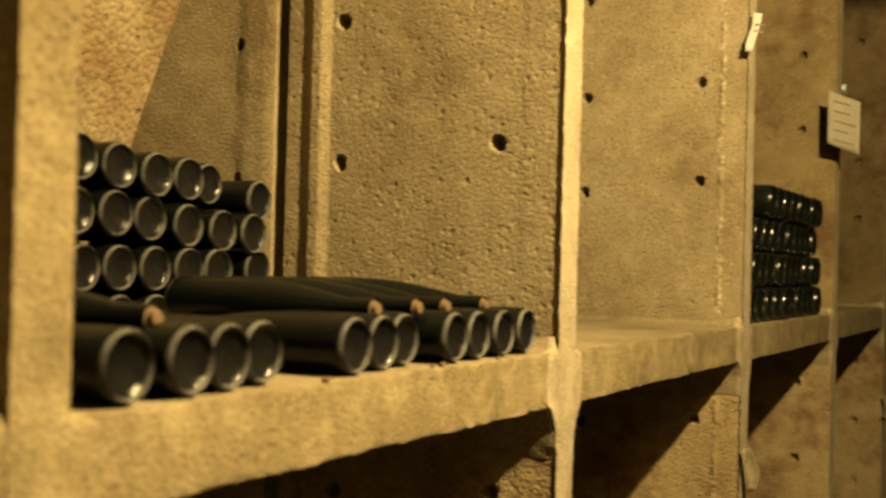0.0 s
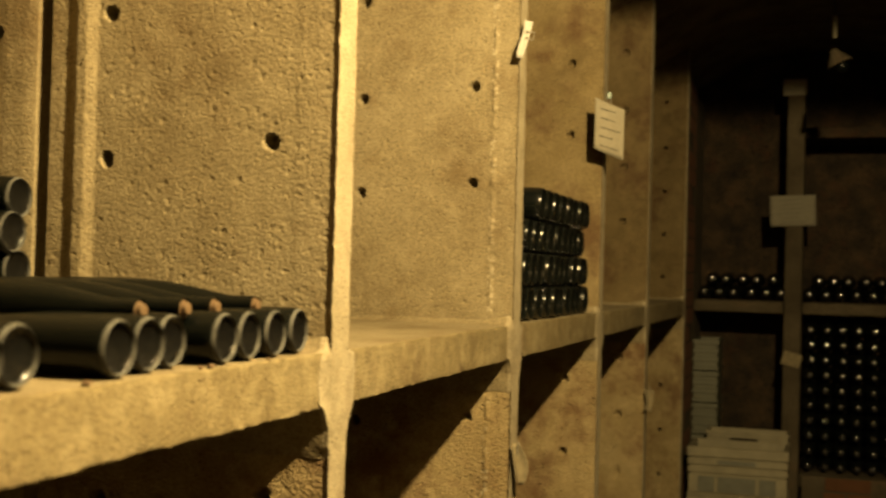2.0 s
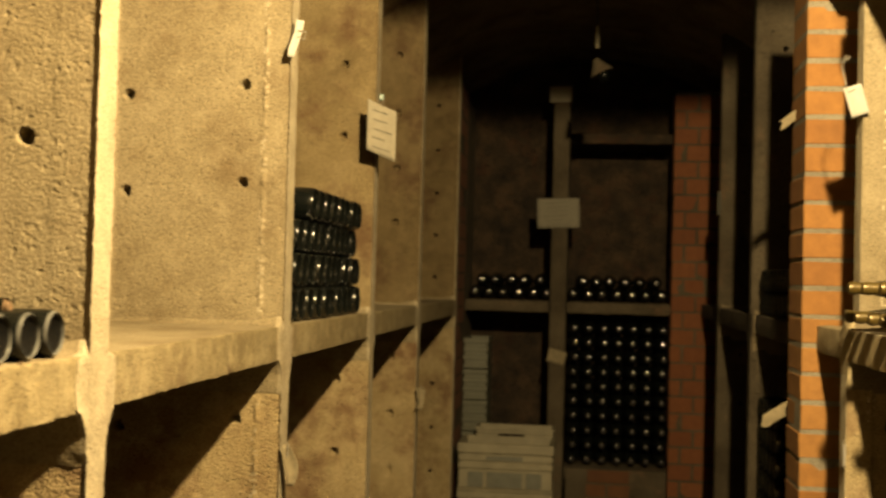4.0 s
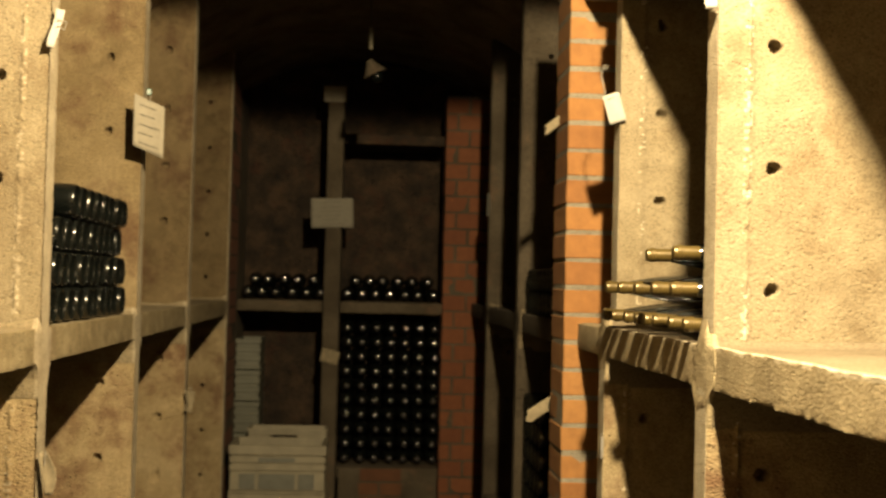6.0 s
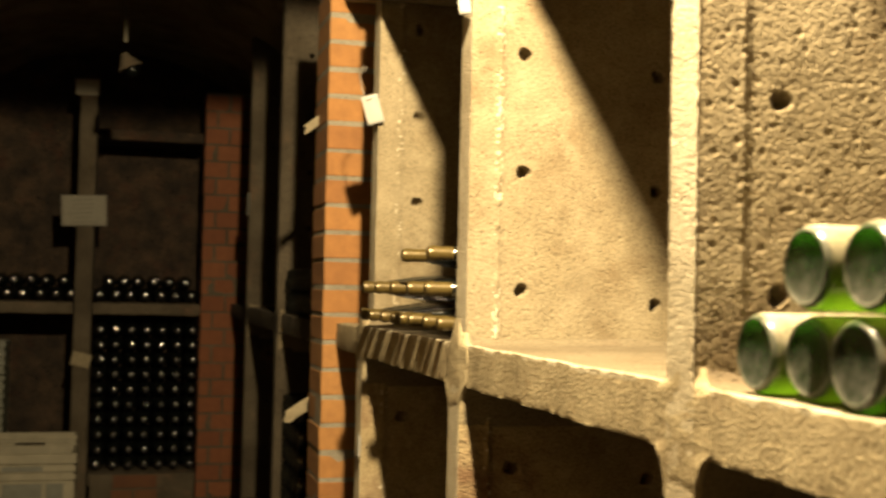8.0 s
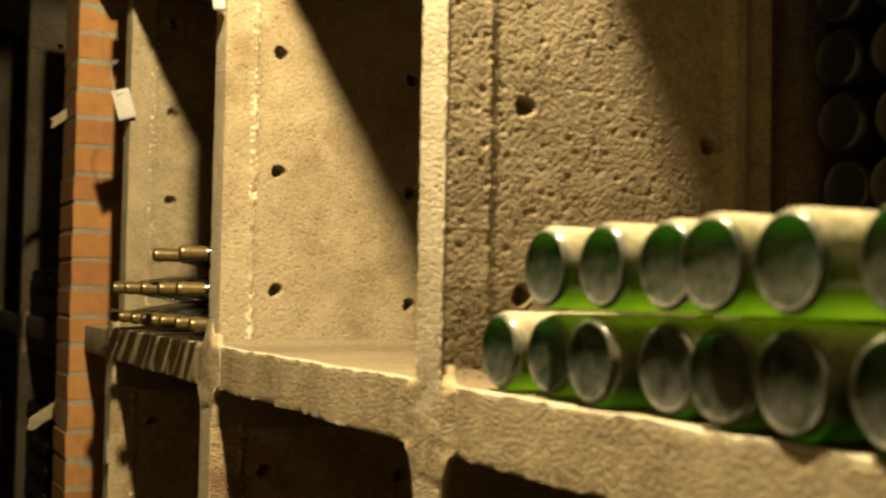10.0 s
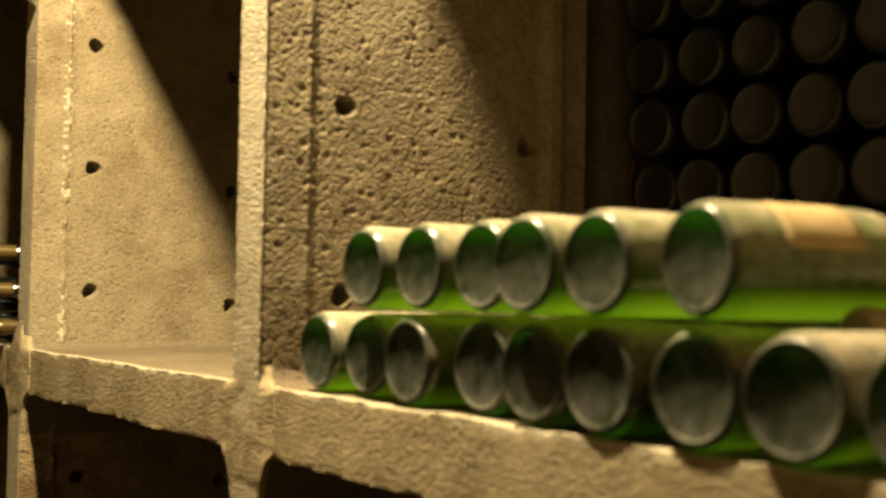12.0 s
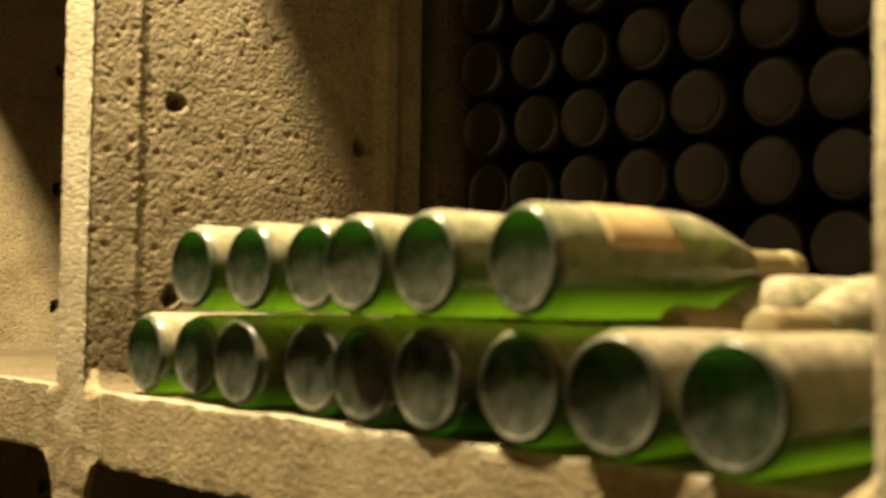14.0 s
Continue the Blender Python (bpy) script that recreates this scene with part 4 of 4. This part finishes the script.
# right, next bay but one: necks out over the edge
for z, spots in ((0.0, ((0.672, 3.270), (0.676, 3.168), (0.680, 3.048), (0.682, 2.940), (0.682, 2.848), (0.684, 2.765), (0.684, 2.628), (0.682, 2.508))),
                 (0.074, ((0.650, 3.140), (0.650, 2.985), (0.650, 2.822), (0.650, 2.655), (0.655, 2.505))),
                 (0.150, ((0.660, 2.742), (0.660, 2.514)))):
    for x, y in spots:
        lay(necks, x + 0.330, y, SHELF_R + r1 + 0.001 + z, 180 + rnd.uniform(-1.5, 1.5), rnd.uniform(0, 360))
# dim rear rack
for k in range(2):
    for n in range(7):
        lay(black, 0.725, 4.50 + 0.0955 * n, SHELF_R - 0.01 + 0.048 + 0.0942 * k, rnd.uniform(-2, 2))
for k in range(7):
    for n in range(5):
        lay(black, 0.730, 4.74 + 0.096 * n, 0.30 + 0.048 + 0.0942 * k, rnd.uniform(-2, 2))
# far end: a filled bay and two thin layers above it
for k in range(10):
    for n in range(7):
        lay(foiled, -0.048 + 0.0905 * n + rnd.uniform(-0.003, 0.003), 7.848, 0.262 + r2 + 0.0905 * k, 270 + rnd.uniform(-1, 1), rnd.uniform(0, 360))
for k in range(2):
    for n in range(6 - k):
        lay(foiled, -0.690 + 0.0915 * n + 0.045 * k, 7.858, 1.290 + r2 + 0.080 * k, 270 + rnd.uniform(-2, 2))
    for n in range(7 - k):
        lay(foiled, -0.060 + 0.0905 * n + 0.045 * k, 7.858, 1.290 + r2 + 0.080 * k, 270 + rnd.uniform(-2, 2))
for proto in (dark, stacked, black, green, sturdy, green_label, foiled, necks, grey):
    for o in (*proto.children_recursive, proto):
        bpy.data.objects.remove(o)


# ---- crates ----
def box_into(bm, x0, x1, y0, y1, z0, z1, bevel=0.004):
    made = bmesh.ops.create_cube(bm, size=1.0)["verts"]
    for v in made:
        v.co = Vector(((x0 + x1) / 2 + v.co.x * (x1 - x0), (y0 + y1) / 2 + v.co.y * (y1 - y0), (z0 + z1) / 2 + v.co.z * (z1 - z0)))
    if bevel:
        es = list({e for v in made for e in v.link_edges})
        bmesh.ops.bevel(bm, geom=es, offset=bevel, segments=1, affect="EDGES")


def crate(x, y, z, w, d, h, mat, label, bands, panels=(), slot=None):
    """A plastic crate with proud bands round it, sunk panels in its front and, where it has one, a grip slot.
    bands, panels: as shares of the height (and width)."""
    c = thing("bottle_crate", pose(x, y, z), label, "crate", "stacked plastic crates")
    t = 0.012
    bm = bmesh.new()
    box_into(bm, 0, w, 0, d, 0, 0.012)
    part("floor_panel", bm, mat, c, smooth=False)
    for n, (a, b, e, f) in enumerate(((0, w, 0, t), (0, w, d - t, d), (0, t, t, d - t), (w - t, w, t, d - t))):
        bm = bmesh.new()
        if n < 2 and slot:
            hx0, hx1, hz0, hz1 = (slot[0] * w, slot[1] * w, slot[2] * h, slot[3] * h)
            box_into(bm, a, b, e, f, 0.012, hz0)
            box_into(bm, a, hx0, e, f, hz0, hz1, 0)
            box_into(bm, hx1, b, e, f, hz0, hz1, 0)
            box_into(bm, a, b, e, f, hz1, h)
        else:
            box_into(bm, a, b, e, f, 0.012, h)
        part("side_wall", bm, mat, c, smooth=False)
    for lo, hi, out in bands:
        bm = bmesh.new()
        box_into(bm, -out, w + out, -out, 0.0, lo * h, hi * h, 0.003)
        part("rib", bm, mat, c, smooth=False)
        for side in (-out, w):
            bm = bmesh.new()
            box_into(bm, side, side + out, 0.0, d, lo * h, hi * h, 0.003)
            part("side_rib", bm, mat, c, smooth=False)
    for x0, x1, lo, hi in panels:
        bm = bmesh.new()
        box_into(bm, x0 * w, x1 * w, -0.0105, 0.002, lo * h, hi * h, 0.001)
        part("sunk_panel", bm, M_CRATE_PANEL, c, "grey sunk front panel", smooth=False)
    return c


CR = "beige ribbed plastic bottle crate stacked on the cellar floor"
crate(-0.690, 6.92, 0.0, 0.525, 0.36, 0.192, M_CRATE, CR, ((0.80, 1.0, 0.012), (0.0, 0.12, 0.010)), ((0.09, 0.26, 0.2, 0.72), (0.30, 0.69, 0.2, 0.72), (0.73, 0.9, 0.2, 0.72)))
crate(-0.690, 6.92, 0.194, 0.525, 0.36, 0.275, M_CRATE, CR, ((0.80, 1.0, 0.014), (0.635, 0.765, 0.010), (0.475, 0.60, 0.010), (0.0, 0.055, 0.012), (0.06, 0.44, 0.006)),
      ((0.09, 0.26, 0.09, 0.41), (0.30, 0.69, 0.09, 0.41), (0.73, 0.9, 0.09, 0.41), (0.29, 0.69, 0.65, 0.75)))
crate(-0.630, 7.292, 0.0, 0.465, 0.19, 0.518, M_CRATE, "tall beige plastic crate with a dark grip slot", ((0.965, 1.0, 0.006), (0.0, 0.06, 0.006)), ((0.08, 0.24, 0.865, 0.895), (0.68, 0.92, 0.865, 0.895)), (0.28, 0.63, 0.85, 0.925))
for k in range(4):
    crate(-0.742, 7.56, 0.262 + 0.196 * k, 0.145, 0.36, 0.190, M_CRATE_GREEN, "narrow grey-green plastic crate stacked in the end rack", ((0.84, 1.0, 0.008), (0.56, 0.72, 0.006), (0.28, 0.44, 0.006), (0.0, 0.12, 0.006)))


# ---- cards and tags ----
def tube(points, radius, sides=6):
    bm = bmesh.new()
    rings = []
    pts = [Vector(p) for p in points]
    for k, p in enumerate(pts):
        d = (pts[min(k + 1, len(pts) - 1)] - pts[max(k - 1, 0)]).normalized()
        u = d.orthogonal().normalized()
        v = d.cross(u)
        rings.append([bm.verts.new(p + radius * (u * math.cos(2 * math.pi * s / sides) + v * math.sin(2 * math.pi * s / sides))) for s in range(sides)])
    for a, b in zip(rings, rings[1:]):
        for s in range(sides):
            bm.faces.new((a[s], a[(s + 1) % sides], b[(s + 1) % sides], b[s]))
    bm.faces.new(rings[0][::-1])
    bm.faces.new(rings[-1])
    return bm


def card(name, m, w, h, mat, label, curl=0.01, lines=0, wire=None, seed=0, shear=0.0, taper=0.0):
    """A paper card, its upper edge at m, hanging in its local x and -z, bent a little."""
    rndc = random.Random(seed)
    c = thing(name, m, label, "card")

    def surf(u, v):
        narrow = 1 - taper * v * (0.6 + 0.4 * math.sin(5 * v + seed)) if taper >= 0 else 0.25 + 0.75 * math.sin(math.pi * (0.1 + 0.85 * v))
        return Vector((w * (u - 0.5) * narrow + taper * 0.3 * w * math.sin(4 * v + seed), curl * math.sin(math.pi * u) + curl * 0.7 * v * v + 0.3 * curl * math.sin(3 * u + seed), -h * v - shear * w * (u - 0.5)))
    bm = bmesh.new()
    g = [[bm.verts.new(surf(i / 10, j / 10)) for i in range(11)] for j in range(11)]
    for a, b in zip(g, g[1:]):
        for k in range(10):
            bm.faces.new((a[k], b[k], b[k + 1], a[k + 1]))
    sheet = part("sheet", bm, mat, c)
    sheet.modifiers.new("thick", "SOLIDIFY").thickness = 0.0012
    for n in range(lines):
        v0 = 0.16 + 0.72 * n / max(1, lines - 1)
        u0, u1 = 0.16 + rndc.uniform(0, 0.08), 0.88 - rndc.uniform(0, 0.3)
        bm = bmesh.new()
        a = [bm.verts.new(surf(u0 + (u1 - u0) * k / 6, v0 - 0.04 * k / 6) + Vector((0, -0.0022, 0))) for k in range(7)]
        b = [bm.verts.new(surf(u0 + (u1 - u0) * k / 6, v0 - 0.04 * k / 6 + 0.018) + Vector((0, -0.0022, 0))) for k in range(7)]
        for k in range(6):
            bm.faces.new((a[k], b[k], b[k + 1], a[k + 1]))
        part("ink_line", bm, M_INK, c)
    if wire:
        part("wire", tube(wire, 0.0016), M_TWINE, c, "thin pale wire loop")
    return c


card("hanging_card", pose(-0.703, 4.060, 2.003, 0, 0, 14) , 0.098, 0.172, M_PAPER, "yellowed card with faded handwriting hanging on the rack", 0.014, 5, [(0.0, 0.0, -0.004), (0.004, 0.005, 0.010), (0.002, 0.012, 0.018)], 3, 0.42)
clip_bm = bmesh.new()
box_into(clip_bm, -0.008, 0.008, -0.006, 0.004, 0.0, 0.022, 0.002)
tagged(link("card_clip", clip_bm, M_CLIP), "small green plastic clip holding the card", "clip").matrix_world = pose(-0.709, 4.075, 2.021, 0, 0, 14)
card("folded_tag", pose(-0.722, 2.935, 2.052, 0, 8, 60), 0.024, 0.098, M_WHITE, "small white paper tag clipped to the rack", 0.008, 0, [(0.0, 0, -0.03), (0.03, 0.0, -0.025), (0.03, 0.004, -0.045), (0.0, 0, -0.045)], 1, taper=0.75)
card("paper_tag", pose(-0.718, 2.935, 0.998, 0, -6, 40), 0.032, 0.105, M_TAG, "cream paper tag hanging on the concrete upright", 0.010, 0, [(0.0, 0, 0.004), (-0.004, 0.004, -0.03)], 2, taper=-0.7)
card("paper_tag", pose(-0.712, 5.352, 0.918, 0, 10, 30), 0.048, 0.095, M_TAG, "small yellowed tag hanging on the upright", 0.012, 0, [(0.0, 0, 0.0), (-0.01, 0.004, 0.02)], 5, taper=0.5)
card("hanging_card", pose(0.692, 3.322, 1.958, 0, -18, 8), 0.050, 0.082, M_WHITE, "white card on a wire loop beside the brick pier", 0.004, 1, [(-0.016, 0, -0.004), (-0.012, 0, 0.055), (0.006, 0, 0.082), (0.018, 0, 0.078), (0.004, 0, 0.068)], 6)
card("paper_tag", pose(0.640, 4.02, 1.975, 0, -38, 0), 0.080, 0.028, M_TAG, "tan paper tag sticking out beside the brick pier", 0.004, 0, None, 7, taper=0.4)
card("paper_tag", pose(0.605, 4.00, 1.020, 0, -34, 0), 0.095, 0.040, M_TAG, "tan folded tag sticking out beside the brick pier", 0.006, 0, None, 8, taper=0.4)
card("paper_tag", pose(0.690, 3.325, 1.005, 0, -4, 60), 0.016, 0.062, M_WHITE, "narrow white tag on the concrete upright", 0.003, 0, [(0.004, 0, -0.004), (-0.004, 0, 0.012), (-0.018, 0, 0.010), (-0.016, 0, 0.0)], 9)
card("paper_tag", pose(0.676, 2.362, 2.062, 0, -12, 20), 0.030, 0.085, M_WHITE, "white tag clipped high on the upright", 0.004, 0, None, 10)
card("hanging_card", pose(-0.172, 7.485, 1.930, 0, -2, 2), 0.262, 0.185, M_DIM_CARD, "white card with handwriting pinned to the end rack", 0.004, 6, None, 11)
card("hanging_card", pose(-0.170, 7.485, 2.632, 0, -1, 0), 0.140, 0.100, M_PAPER, "small dim card high on the end rack", 0.004, 0, None, 12)
card("paper_tag", pose(-0.150, 7.480, 0.985, 0, 14, 0), 0.110, 0.085, M_TAG, "folded paper tag on the end rack's post", 0.008, 3, None, 13)
card("hanging_card", pose(0.700, 6.405, 1.905, 0, 0, 70), 0.110, 0.125, M_DIM_CARD, "dim white card on the rear rack's upright", 0.003, 0, None, 14)


# ---- pendant lamp, not lit ----
def pendant():
    p = thing("pendant_lamp", pose(0.03, 5.95, 2.86), "unlit hanging bulb with a small tilted shade", "lamp")
    part("rose", lathe([(0, 0), (0, 0.035), (0.012, 0.03), (0.016, 0.0)], 16), M_WHITE, p).matrix_basis = pose(0, 0, 0, 0, 90, 0)
    part("cord", tube([(0, 0, 0), (0.004, 0, -0.10), (0.006, 0, -0.22)], 0.003), M_DARKMETAL, p)
    part("rod", lathe([(0, 0), (0, 0.011), (0.11, 0.011), (0.11, 0)], 12), M_CRATE, p).matrix_basis = pose(0.006, 0, -0.18, 0, 90, 0)
    part("shade", lathe([(0, 0.016), (0.02, 0.026), (0.075, 0.062), (0.077, 0.060), (0.022, 0.023), (0.002, 0.013)], 20), M_DIMMED, p).matrix_basis = pose(0.0, 0, -0.345, 0, 65, 0)
    part("bulb", lathe([(0, 0.012), (0.02, 0.014), (0.045, 0.028), (0.065, 0.030), (0.085, 0.018), (0.092, 0)], 16), M_DARK, p).matrix_basis = pose(0.016, 0, -0.37, 0, 65, 0)


pendant()

# ---- crumbs of cork and wax on the shelf ----
def crumb(x, y, z, size, seed):
    bm = bmesh.new()
    bmesh.ops.create_icosphere(bm, subdivisions=2, radius=size)
    for v in bm.verts:
        v.co += ripple(v.co, size * 0.55, size * 1.3, seed)
        v.co.z = max(-size * 0.45, v.co.z * 0.6)
    ob = tagged(link("cork_crumb", bm, M_COPPER), "small brown crumb of cork lying on the shelf", "crumb", "crumbs on the shelf")
    ob.matrix_world = pose(x, y, z + size * 0.45, 0, 0, seed * 70)


for k, (x, y, size) in enumerate(((-0.757, 1.425, 0.006), (-0.760, 1.405, 0.004), (-0.755, 1.152, 0.005), (-0.770, 1.176, 0.004), (-0.756, 1.590, 0.004))):
    crumb(x, y, SHELF_L, size, k + 1)

# ---- brick piers, piece by piece ----
brick_pier("orange-red brick pier with pale mortar joints", 0.667, 1.165, 3.850, 4.088, 0.0, vault_height(0.667) - 0.25, 0.0885,
           ((0.0, 0.240), (0.252, 0.494)), ((0.0, 0.185), (0.197, 0.437), (0.449, 0.494)), seed=3)
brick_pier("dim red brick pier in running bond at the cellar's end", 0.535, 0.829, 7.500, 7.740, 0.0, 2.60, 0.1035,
           ((0.0, 0.141), (0.153, 0.294)), ((0.0, 0.065), (0.077, 0.217), (0.229, 0.294)), seed=5, joint=0.010, mat=M_BRICK_DIM, bed=M_DIMMED)
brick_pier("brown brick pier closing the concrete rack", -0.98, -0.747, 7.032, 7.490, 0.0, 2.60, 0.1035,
           ((0.0, 0.233),), ((0.0, 0.110), (0.122, 0.233)), seed=9, joint=0.010, mat=M_BRICK_DIM, bed=M_DIMMED)
brick_pier("low stone footing with a few red bricks under the end rack", -0.09, 0.525, 7.480, 7.548, 0.0, 0.262, 0.0865,
           ((0.135, 0.390),), ((0.128, 0.250), (0.262, 0.396)), seed=11, joint=0.010, mat=M_BRICK_FAINT, bed=M_DIMMED)
